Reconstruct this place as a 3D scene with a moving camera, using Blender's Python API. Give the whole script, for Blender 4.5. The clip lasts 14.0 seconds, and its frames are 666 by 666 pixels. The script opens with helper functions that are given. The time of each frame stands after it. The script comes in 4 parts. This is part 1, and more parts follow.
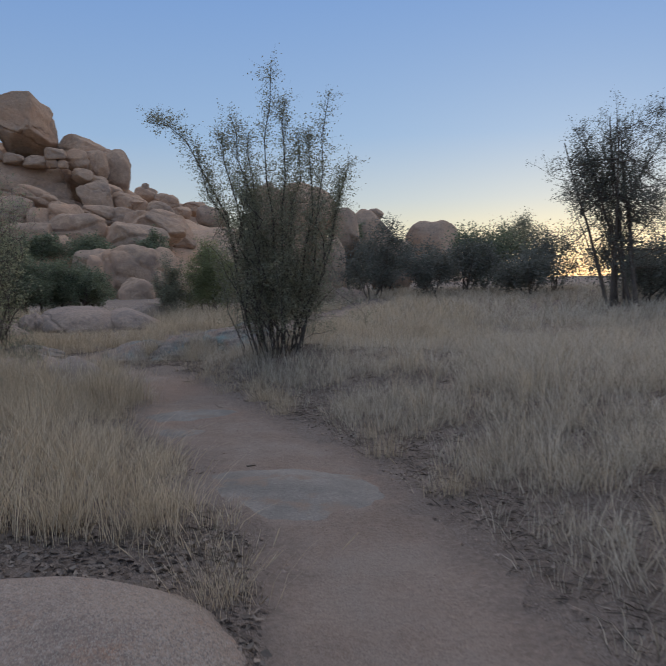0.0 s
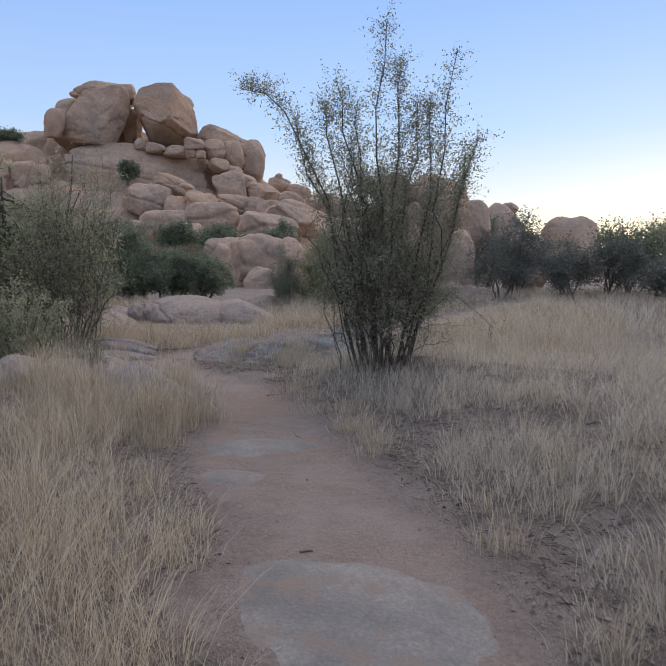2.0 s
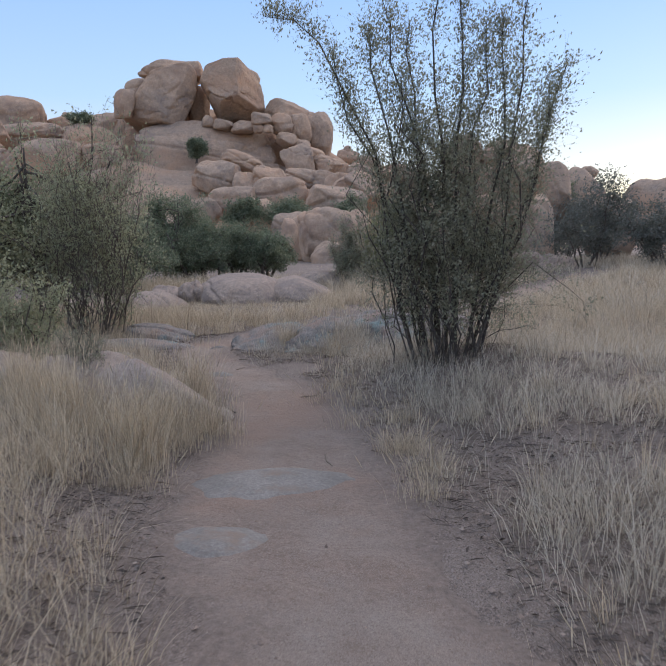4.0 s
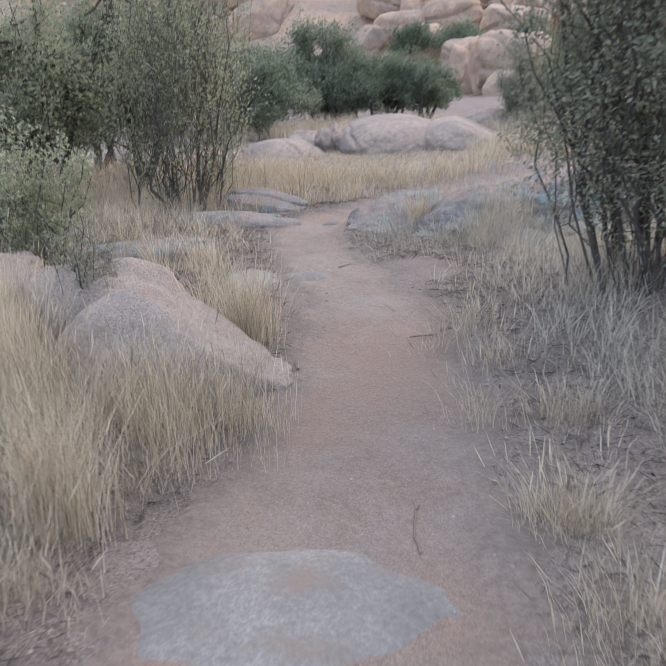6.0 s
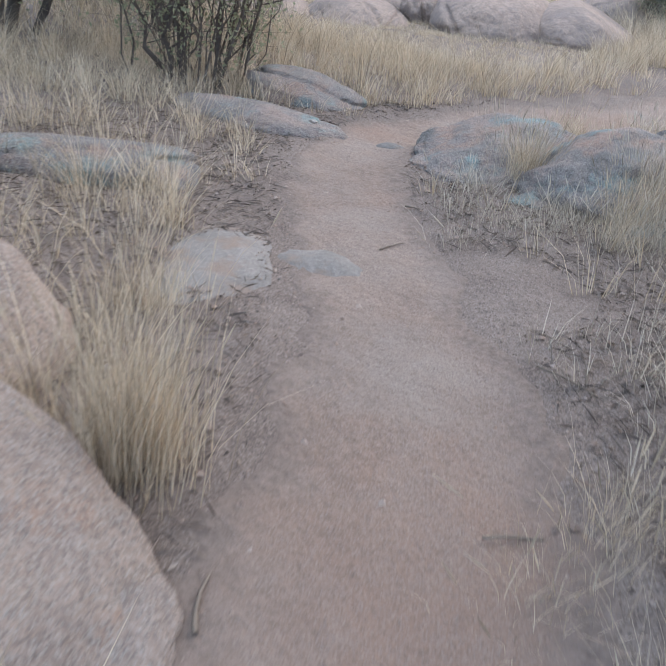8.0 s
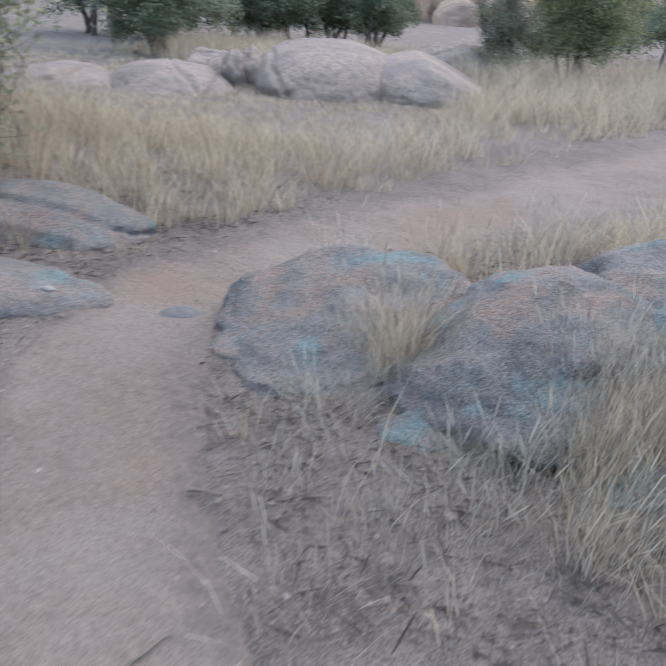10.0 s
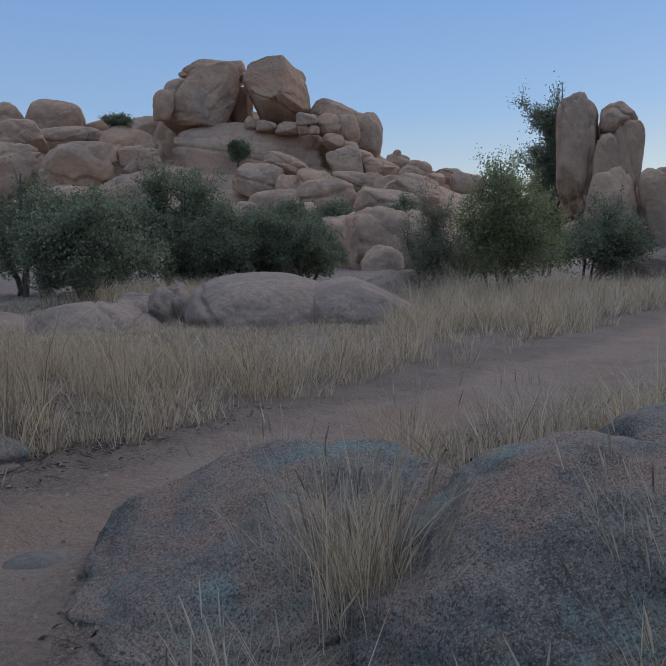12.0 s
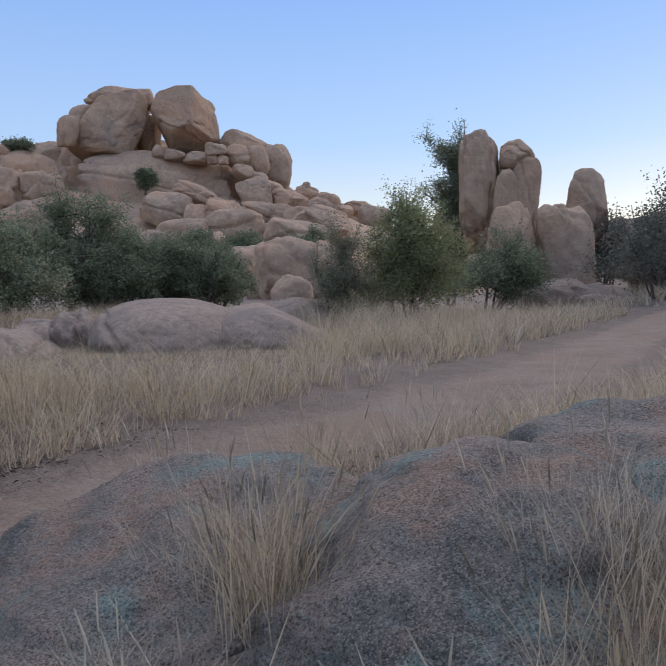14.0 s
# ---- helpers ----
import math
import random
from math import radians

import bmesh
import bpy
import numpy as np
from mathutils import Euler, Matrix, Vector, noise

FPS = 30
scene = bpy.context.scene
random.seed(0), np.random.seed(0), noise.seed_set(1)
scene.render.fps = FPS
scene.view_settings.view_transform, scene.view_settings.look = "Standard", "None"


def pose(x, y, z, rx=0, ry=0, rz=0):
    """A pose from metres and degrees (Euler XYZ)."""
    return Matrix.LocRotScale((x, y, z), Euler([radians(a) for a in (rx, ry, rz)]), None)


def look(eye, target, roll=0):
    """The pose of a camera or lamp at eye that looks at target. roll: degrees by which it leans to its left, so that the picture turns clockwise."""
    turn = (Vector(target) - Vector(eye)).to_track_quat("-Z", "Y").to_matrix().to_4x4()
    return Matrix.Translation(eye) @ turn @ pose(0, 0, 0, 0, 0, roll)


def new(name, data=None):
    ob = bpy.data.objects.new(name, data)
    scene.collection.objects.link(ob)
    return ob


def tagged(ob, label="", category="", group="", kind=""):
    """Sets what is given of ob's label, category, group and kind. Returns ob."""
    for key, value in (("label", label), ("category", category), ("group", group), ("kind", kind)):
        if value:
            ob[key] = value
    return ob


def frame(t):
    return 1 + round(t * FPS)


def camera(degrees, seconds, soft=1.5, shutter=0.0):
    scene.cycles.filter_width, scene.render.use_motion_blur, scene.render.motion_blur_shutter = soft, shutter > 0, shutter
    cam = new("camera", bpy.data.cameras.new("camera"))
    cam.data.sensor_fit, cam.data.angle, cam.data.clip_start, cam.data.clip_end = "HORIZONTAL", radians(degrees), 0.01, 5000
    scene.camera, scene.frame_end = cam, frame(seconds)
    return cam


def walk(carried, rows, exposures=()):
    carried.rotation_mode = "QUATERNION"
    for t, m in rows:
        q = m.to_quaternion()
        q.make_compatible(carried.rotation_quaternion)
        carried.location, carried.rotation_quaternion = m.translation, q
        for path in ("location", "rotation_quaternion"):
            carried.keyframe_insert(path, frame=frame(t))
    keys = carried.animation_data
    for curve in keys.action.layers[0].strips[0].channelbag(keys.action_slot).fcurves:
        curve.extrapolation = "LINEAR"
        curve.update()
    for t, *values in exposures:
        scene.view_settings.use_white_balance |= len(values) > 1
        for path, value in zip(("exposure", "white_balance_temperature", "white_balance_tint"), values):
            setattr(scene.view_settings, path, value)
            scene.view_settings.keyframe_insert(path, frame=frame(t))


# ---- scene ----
cam = camera(46.7, 14.0, 0.9, 0.4)
PATH = [
    (0, (0.329, -1.399, 1.522), (0.394, 0.595, 1.385), -1.0),
    (0.5, (0.446, -0.887, 1.541), (0.381, 1.108, 1.403), -0.9),
    (1, (0.507, -0.325, 1.533), (0.375, 1.666, 1.398), 2.1),
    (1.5, (0.523, 0.22, 1.577), (0.384, 2.211, 1.435), 2.2),
    (2, (0.54, 0.692, 1.597), (0.279, 2.669, 1.442), 0.9),
    (2.2, (0.534, 0.793, 1.621), (0.265, 2.769, 1.466), 0.8),
    (4.3, (0.511, 3.171, 1.535), (0.042, 5.097, 1.269), -0.6),
    (4.5, (0.497, 3.464, 1.521), (0.025, 5.372, 1.154), -0.3),
    (5, (0.356, 4.174, 1.531), (-0.253, 6.012, 1.03), -1.6),
    (5.5, (0.242, 4.991, 1.639), (-0.376, 6.827, 1.14), -2.1),
    (6, (0.075, 5.754, 1.633), (-0.759, 7.464, 1.016), -2.4),
    (6.5, (-0.162, 6.571, 1.601), (-0.983, 8.244, 0.874), -1.5),
    (7, (-0.505, 7.255, 1.606), (-1.365, 8.833, 0.728), -0.1),
    (7.5, (-0.878, 7.909, 1.572), (-1.773, 9.439, 0.646), 5.6),
    (9.8, (-1.998, 10.831, 1.517), (-2.697, 12.516, 0.698), 4.2),
    (10, (-2.072, 11.07, 1.536), (-2.682, 12.798, 0.736), 4.1),
    (10.5, (-2.058, 11.515, 1.475), (-2.56, 13.257, 0.631), 2.9),
    (11, (-2.161, 11.842, 1.316), (-2.674, 13.601, 0.516), 2.3),
    (11.5, (-2.272, 12.023, 1.138), (-2.831, 13.926, 0.883), 0.4),
    (12, (-2.308, 12.082, 1.016), (-2.868, 13.993, 0.824), -0.6),
    (12.5, (-2.305, 12.071, 0.957), (-2.811, 13.999, 0.784), -0.7),
    (13, (-2.294, 11.96, 0.974), (-2.748, 13.902, 0.831), 0.2),
    (13.5, (-2.302, 12.041, 0.953), (-2.714, 13.994, 0.826), -0.1),
    (14, (-2.295, 12.082, 0.944), (-2.628, 14.051, 0.829), -0.2),
]
walk(cam, [(t, look(eye, target, roll)) for t, eye, target, roll in PATH],
     exposures=[(0.0, -0.26, 6250, 8), (0.7, 0.04, 6300, 9), (1.4, 0.3, 6450, 11), (2.2, 0.4, 6450, 12), (4.3, 0.6, 6350, 10), (5.0, 1.3, 6350, 9), (5.6, 1.34, 6350, 9), (6.0, 1.4, 6350, 9), (6.5, 1.76, 6350, 8), (7.0, 1.6, 6350, 8), (7.7, 1.4, 6250, 6), (9.8, 1.36, 5950, 5),
                (11.0, 1.42, 5950, 5), (11.4, 1.26, 5950, 5), (11.5, 0.36, 6350, 3), (11.6, 0.0, 5950, 6), (12.0, -0.22, 5900, 6), (12.5, 0.12, 6250, 10), (14.0, 0.3, 6300, 11)])

# ---- sky and sun ----
SUN_AZ, SUN_EL = 20.0, 4.0           # degrees east of north, above the skyline
world = bpy.data.worlds.new("dusk_sky")
scene.world = world
world.use_nodes = True
wn, wl = world.node_tree.nodes, world.node_tree.links
sky = wn.new("ShaderNodeTexSky")
sky.sky_type = "NISHITA"
sky.sun_disc = False
sky.sun_elevation, sky.sun_rotation = radians(SUN_EL), radians(SUN_AZ)
sky.altitude, sky.air_density, sky.dust_density, sky.ozone_density = 1600, 1.0, 0.6, 2.0
# the glow of the low sun, over a graded twilight dome, palest all round the horizon
glow = wn["Background"]
glow.inputs[1].default_value = 0.05
wl.new(sky.outputs[0], glow.inputs[0])
dome = wn.new("ShaderNodeBackground")
dome.inputs[1].default_value = 1.7
way_up = wn.new("ShaderNodeTexCoord")
height_of = wn.new("ShaderNodeSeparateXYZ")
shade = wn.new("ShaderNodeValToRGB")
wl.new(way_up.outputs["Generated"], height_of.inputs[0])
wl.new(height_of.outputs["Z"], shade.inputs[0])
shade.color_ramp.elements[0].position, shade.color_ramp.elements[0].color = 0.0, (0.88, 0.67, 0.44, 1)
# stops at 0.6 and 1.0: unseen overhead sky, brightened as added fill for the ground
shade.color_ramp.elements[1].position, shade.color_ramp.elements[1].color = 1.0, (0.42, 0.43, 0.47, 1)
for pos, col in [(0.035, (0.66, 0.53, 0.37)), (0.065, (0.37, 0.33, 0.265)), (0.1, (0.29, 0.3, 0.32)), (0.18, (0.185, 0.25, 0.365)), (0.36, (0.115, 0.19, 0.365)), (0.6, (0.26, 0.31, 0.42))]:
    shade.color_ramp.elements.new(pos).color = (*col, 1)
wl.new(shade.outputs[0], dome.inputs[0])
both = wn.new("ShaderNodeAddShader")
wl.new(glow.outputs[0], both.inputs[0])
wl.new(dome.outputs[0], both.inputs[1])
wl.new(both.outputs[0], wn["World Output"].inputs[0])
sun_data = bpy.data.lights.new("sun", "SUN")
sun_data.energy, sun_data.angle, sun_data.color = 1.5, radians(70), (1.0, 0.76, 0.56)
sun = new("sun", sun_data)
sun.matrix_world = look((0, 0, 60), (-math.sin(radians(SUN_AZ)), -math.cos(radians(SUN_AZ)), 60 - math.tan(radians(28))))

# ---- noise and mesh helpers ----


def lattice(ix, iy, iz):
    h = (ix.astype(np.int64) * 374761393 + iy.astype(np.int64) * 668265263 + iz.astype(np.int64) * 2147483647) & 0x7FFFFFFF
    h = ((h ^ (h >> 13)) * 1274126177) & 0x7FFFFFFF
    return ((h ^ (h >> 16)) & 0xFFFF) / 65535.0


def vnoise(p):
    """Smooth value noise in -1..1 for an (n, 3) array."""
    i = np.floor(p)
    f = p - i
    f = f * f * (3 - 2 * f)
    i = i.astype(np.int64)
    out = 0
    for dx in (0, 1):
        for dy in (0, 1):
            for dz in (0, 1):
                w = (f[:, 0] if dx else 1 - f[:, 0]) * (f[:, 1] if dy else 1 - f[:, 1]) * (f[:, 2] if dz else 1 - f[:, 2])
                out = out + w * lattice(i[:, 0] + dx, i[:, 1] + dy, i[:, 2] + dz)
    return 2 * out - 1


def fbm(p, octaves=4):
    return sum(vnoise(p * 2.03 ** o + 17.3 * o) * 0.5 ** o for o in range(octaves))


def flat3(x, y, k):
    return np.stack([np.asarray(x) * k, np.asarray(y) * k, np.full(np.shape(x), 0.37)], -1)


def smooth(a, b, v):
    t = np.clip((np.asarray(v, float) - a) / (b - a), 0, 1)
    return t * t * (3 - 2 * t)


def np_mesh(name, verts, faces, shade_smooth=False):
    """A mesh from arrays; faces is an (n, 3) or (n, 4) array, or a list of such."""
    faces = [np.asarray(f) for f in (faces if isinstance(faces, list) else [faces])]
    faces = [f for f in faces if len(f)]
    me = bpy.data.meshes.new(name)
    me.vertices.add(len(verts))
    me.vertices.foreach_set("co", np.asarray(verts, np.float32).ravel())
    me.loops.add(sum(f.size for f in faces))
    me.loops.foreach_set("vertex_index", np.concatenate([f.ravel() for f in faces]).astype(np.int32))
    sizes = np.concatenate([np.full(len(f), f.shape[1]) for f in faces])
    me.polygons.add(len(sizes))
    me.polygons.foreach_set("loop_start", (np.cumsum(sizes) - sizes).astype(np.int32))
    me.polygons.foreach_set("use_smooth", np.full(len(sizes), shade_smooth))
    me.update(calc_edges=True)
    return me


def part(name, mesh, material, parent=None, label=""):
    ob = new(name, mesh)
    if not mesh.materials:
        mesh.materials.append(material)
    if parent is not None:
        ob.parent = parent
    if label:
        ob["label"] = label
    return ob


# ---- materials ----


def surface(name, stops, scale, rough=0.9, bump=0.3, bump_scale=40.0, speck=None, island=None, island_mix=0.5, stain=None, thin=0.0, worn=None, glint=None, patch=None):
    """stops: (position, colour) of the slow variation; speck: (scale, colour, amount); island: colours shared out to loose pieces;
    stain: (scale, colour, from, to) patches with a ragged edge."""
    m = bpy.data.materials.new(name)
    m.use_nodes = True
    n, l = m.node_tree.nodes, m.node_tree.links
    b = n["Principled BSDF"]
    b.inputs["Roughness"].default_value = rough
    b.inputs["Specular IOR Level"].default_value = 0.25
    tc = n.new("ShaderNodeTexCoord")
    info = n.new("ShaderNodeObjectInfo")
    shift = n.new("ShaderNodeVectorMath")
    shift.operation = "MULTIPLY_ADD"
    shift.inputs[1].default_value = (1, 1, 1)
    l.new(tc.outputs["Object"], shift.inputs[0])
    off = n.new("ShaderNodeMath")
    off.operation = "MULTIPLY"
    off.inputs[1].default_value = 57.0
    l.new(info.outputs["Random"], off.inputs[0])
    l.new(off.outputs[0], shift.inputs[2])
    where = shift.outputs[0]

    def noise_at(k, detail=5.0, roughness=0.6):
        t = n.new("ShaderNodeTexNoise")
        t.inputs["Scale"].default_value, t.inputs["Detail"].default_value, t.inputs["Roughness"].default_value = k, detail, roughness
        l.new(where, t.inputs["Vector"])
        return t.outputs["Fac"]

    def ramp(fac, rows):
        r = n.new("ShaderNodeValToRGB")
        r.color_ramp.elements[0].position, r.color_ramp.elements[1].position = rows[0][0], rows[-1][0]
        r.color_ramp.elements[0].color, r.color_ramp.elements[1].color = (*rows[0][1], 1), (*rows[-1][1], 1)
        for pos, col in rows[1:-1]:
            r.color_ramp.elements.new(pos).color = (*col, 1)
        l.new(fac, r.inputs[0])
        return r.outputs[0]

    def mix(fac, a, c, kind="MIX"):
        x = n.new("ShaderNodeMix")
        x.data_type, x.blend_type = "RGBA", kind
        for sock, v in ((x.inputs[0], fac), (x.inputs[6], a), (x.inputs[7], c)):
            if hasattr(v, "is_output"):
                l.new(v, sock)
            else:
                sock.default_value = v if isinstance(v, float) else (*v, 1)
        return x.outputs[2]

    col = ramp(noise_at(scale), stops)
    fine = noise_at(bump_scale, 6.0, 0.7)
    col = mix(0.55, col, ramp(fine, [(0.3, (0.55, 0.55, 0.55)), (0.7, (1.35, 1.35, 1.35))]), "MULTIPLY")
    if stain:
        k, c, lo, hi = stain
        col = mix(ramp(noise_at(k, 8.0, 0.65), [(lo, (0, 0, 0)), (hi, (1, 1, 1))]), col, c)
    if patch:
        k, c, lo, hi = patch
        col = mix(ramp(noise_at(k, 7.0, 0.6), [(lo, (0, 0, 0)), (hi, (0.85, 0.85, 0.85))]), col, c)
    if speck:
        v = n.new("ShaderNodeTexVoronoi")
        v.inputs["Scale"].default_value = speck[0]
        l.new(where, v.inputs["Vector"])
        hit = ramp(v.outputs["Color"], [(0.55, (0, 0, 0)), (0.75, (speck[2],) * 3)])
        col = mix(hit, col, speck[1])
    if glint:
        v = n.new("ShaderNodeTexVoronoi")
        v.inputs["Scale"].default_value = glint[0]
        l.new(where, v.inputs["Vector"])
        col = mix(ramp(v.outputs["Color"], [(0.62, (0, 0, 0)), (0.72, (glint[2],) * 3)]), col, glint[1])
    if island:
        g = n.new("ShaderNodeNewGeometry")
        tint = ramp(g.outputs["Random Per Island"], [(i / (len(island) - 1), c) for i, c in enumerate(island)])
        col = mix(island_mix, col, tint)
    if worn:
        at = n.new("ShaderNodeAttribute")
        at.attribute_name = "worn"
        col = mix(at.outputs["Fac"], col, ramp(fine, [(0.3, worn[0]), (0.7, worn[1])]))
    l.new(col, b.inputs["Base Color"])
    bm = n.new("ShaderNodeBump")
    bm.inputs["Strength"].default_value, bm.inputs["Distance"].default_value = bump, 1.2 / bump_scale
    l.new(fine, bm.inputs["Height"])
    l.new(bm.outputs[0], b.inputs["Normal"])
    if thin:
        tr = n.new("ShaderNodeBsdfTranslucent")
        l.new(col, tr.inputs["Color"])
        ms = n.new("ShaderNodeMixShader")
        ms.inputs[0].default_value = thin
        l.new(b.outputs[0], ms.inputs[1])
        l.new(tr.outputs[0], ms.inputs[2])
        l.new(ms.outputs[0], n["Material Output"].inputs[0])
    return m


SOIL = surface("dry_soil", [(0.3, (0.155, 0.125, 0.107)), (0.5, (0.202, 0.165, 0.142)), (0.7, (0.258, 0.215, 0.185))], 0.7, 0.97, 0.7, 24.0,
               speck=(150.0, (0.086, 0.069, 0.060), 0.7), glint=(170.0, (0.344, 0.292, 0.258), 0.45), stain=(3.0, (0.146, 0.116, 0.099), 0.5, 0.62))
TRAIL = surface("trodden_earth", [(0.3, (0.195, 0.148, 0.12)), (0.5, (0.25, 0.192, 0.157)), (0.7, (0.305, 0.243, 0.203))], 0.9, 0.97, 0.75, 26.0,
                speck=(150.0, (0.15, 0.115, 0.095), 0.45), glint=(190.0, (0.38, 0.32, 0.28), 0.35), stain=(1.3, (0.275, 0.232, 0.2), 0.44, 0.66), patch=(0.75, (0.275, 0.19, 0.145), 0.5, 0.66), worn=((0.13, 0.105, 0.09), (0.26, 0.21, 0.18)))
GRANITE = surface("weathered_granite", [(0.26, (0.290, 0.229, 0.185)), (0.42, (0.378, 0.282, 0.216)), (0.58, (0.458, 0.326, 0.238)), (0.75, (0.396, 0.312, 0.255))], 0.16, 0.93, 0.4, 1.8,
                  stain=(0.3, (0.220, 0.176, 0.154), 0.52, 0.68), patch=(0.15, (0.484, 0.312, 0.211), 0.5, 0.66), speck=(6.0, (0.317, 0.242, 0.189), 0.3))
NEAR_GRANITE = surface("pale_granite", [(0.3, (0.246, 0.200, 0.175)), (0.5, (0.334, 0.265, 0.223)), (0.7, (0.378, 0.298, 0.242))], 1.6, 0.93, 0.8, 30.0,
                       speck=(120.0, (0.150, 0.135, 0.126), 0.6), glint=(160.0, (0.440, 0.409, 0.369), 0.5), stain=(2.6, (0.334, 0.223, 0.165), 0.55, 0.68))
SLAB_GRANITE = surface("pinkish_granite", [(0.3, (0.233, 0.195, 0.172)), (0.5, (0.316, 0.252, 0.214)), (0.7, (0.381, 0.299, 0.246))], 0.8, 0.93, 0.6, 8.0,
                       speck=(24.0, (0.2, 0.17, 0.15), 0.4), stain=(1.1, (0.24, 0.2, 0.18), 0.53, 0.66))
STEP_STONE = surface("grey_trail_stone", [(0.3, (0.162, 0.153, 0.144)), (0.5, (0.221, 0.205, 0.189)), (0.7, (0.279, 0.255, 0.232))], 2.5, 0.93, 0.5, 40.0,
                     speck=(130.0, (0.180, 0.162, 0.144), 0.5), stain=(3.2, (0.225, 0.176, 0.144), 0.52, 0.62))
LICHEN = surface("lichened_granite", [(0.32, (0.13, 0.128, 0.126)), (0.48, (0.235, 0.215, 0.2)), (0.64, (0.345, 0.268, 0.23))], 2.2, 0.95, 1.0, 34.0,
                 speck=(190.0, (0.06, 0.057, 0.055), 0.7), stain=(2.9, (0.21, 0.3, 0.29), 0.53, 0.65), patch=(2.3, (0.35, 0.235, 0.18), 0.53, 0.64), glint=(230.0, (0.5, 0.47, 0.44), 0.4))
DARK_BARK = surface("dark_bark", [(0.3, (0.055, 0.048, 0.044)), (0.7, (0.13, 0.114, 0.102))], 6.0, 0.95, 0.6, 40.0)
BARK = surface("grey_bark", [(0.3, (0.08, 0.068, 0.06)), (0.7, (0.16, 0.135, 0.115))], 6.0, 0.95, 0.6, 40.0)
TWIG = surface("dry_twig", [(0.3, (0.13, 0.105, 0.085)), (0.7, (0.24, 0.2, 0.16))], 3.0, 0.95, 0.3, 50.0)
OAK_LEAF = surface("oak_leaf", [(0.3, (0.135, 0.173, 0.112)), (0.7, (0.195, 0.232, 0.150))], 0.8, 0.6, 0.1, 30.0, island=[(0.075, 0.105, 0.072), (0.195, 0.228, 0.150), (0.405, 0.420, 0.300)], thin=0.45)
GREEN_LEAF = surface("fresh_leaf", [(0.3, (0.182, 0.215, 0.104)), (0.7, (0.260, 0.286, 0.143))], 0.9, 0.6, 0.1, 30.0, island=[(0.143, 0.176, 0.085), (0.286, 0.312, 0.163), (0.442, 0.448, 0.260)], thin=0.45)
OLIVE_LEAF = surface("olive_leaf", [(0.3, (0.221, 0.240, 0.156)), (0.7, (0.312, 0.325, 0.215))], 0.9, 0.65, 0.1, 30.0, island=[(0.208, 0.234, 0.150), (0.351, 0.370, 0.234), (0.494, 0.494, 0.338)], thin=0.6)
GREY_LEAF = surface("grey_green_leaf", [(0.3, (0.175, 0.188, 0.131)), (0.7, (0.263, 0.269, 0.194))], 0.9, 0.7, 0.1, 30.0, island=[(0.175, 0.188, 0.138), (0.288, 0.294, 0.213), (0.425, 0.413, 0.306)], thin=0.45)
DARK_LEAF = surface("dusky_leaf", [(0.3, (0.116, 0.128, 0.109)), (0.7, (0.189, 0.196, 0.174))], 0.9, 0.7, 0.1, 30.0, island=[(0.087, 0.102, 0.087), (0.174, 0.181, 0.160), (0.275, 0.275, 0.239)], thin=0.3)
STRAW = surface("dry_grass_blade", [(0.35, (0.470, 0.392, 0.286)), (0.65, (0.605, 0.515, 0.386))], 0.5, 0.8, 0.1, 20.0,
                island=[(0.1, 0.075, 0.05), (0.470, 0.381, 0.263), (0.829, 0.694, 0.504), (0.470, 0.414, 0.325)], island_mix=0.75, thin=0.3)
GREY_STRAW = surface("greyed_grass_blade", [(0.35, (0.414, 0.358, 0.280)), (0.65, (0.571, 0.504, 0.403))], 0.5, 0.8, 0.1, 20.0,
                     island=[(0.095, 0.08, 0.064), (0.448, 0.392, 0.308), (0.784, 0.700, 0.571), (0.448, 0.420, 0.347)], island_mix=0.75, thin=0.3)
LITTER = surface("dead_leaf", [(0.3, (0.120, 0.096, 0.080)), (0.7, (0.200, 0.160, 0.132))], 5.0, 0.9, 0.2, 40.0, island=[(0.072, 0.056, 0.048), (0.160, 0.128, 0.104), (0.304, 0.256, 0.216)], island_mix=0.75)
PEBBLE = surface("gravel", [(0.3, (0.22, 0.17, 0.14)), (0.7, (0.38, 0.31, 0.26))], 4.0, 0.9, 0.3, 60.0, island=[(0.16, 0.12, 0.1), (0.3, 0.22, 0.17), (0.42, 0.35, 0.3)], island_mix=0.7)
WHITE_STONE = surface("white_quartz", [(0.3, (0.36, 0.32, 0.28)), (0.7, (0.55, 0.5, 0.45))], 8.0, 0.8, 0.5, 40.0)

# ---- the lie of the land ----
WAY = [(0.95, -6.0, .65), (0.85, -2.0, .65), (0.76, 1.8, .68), (0.46, 3.8, .66), (-0.12, 5.7, .72), (-0.62, 6.75, .78), (-1.0, 7.9, .74), (-1.5, 9.6, .58),
       (-2.15, 10.9, .55), (-2.85, 11.9, .48), (-3.6, 12.9, .46), (-4.1, 13.8, .42), (-4.2, 14.6, .44), (-3.85, 15.8, .5), (-3.3, 17.0, .6), (-2.55, 18.4, .75),
       (-1.7, 20.2, .9), (-0.5, 23.6, .9), (1.0, 28.0, 1.0), (3.2, 33.0, 0.9)]


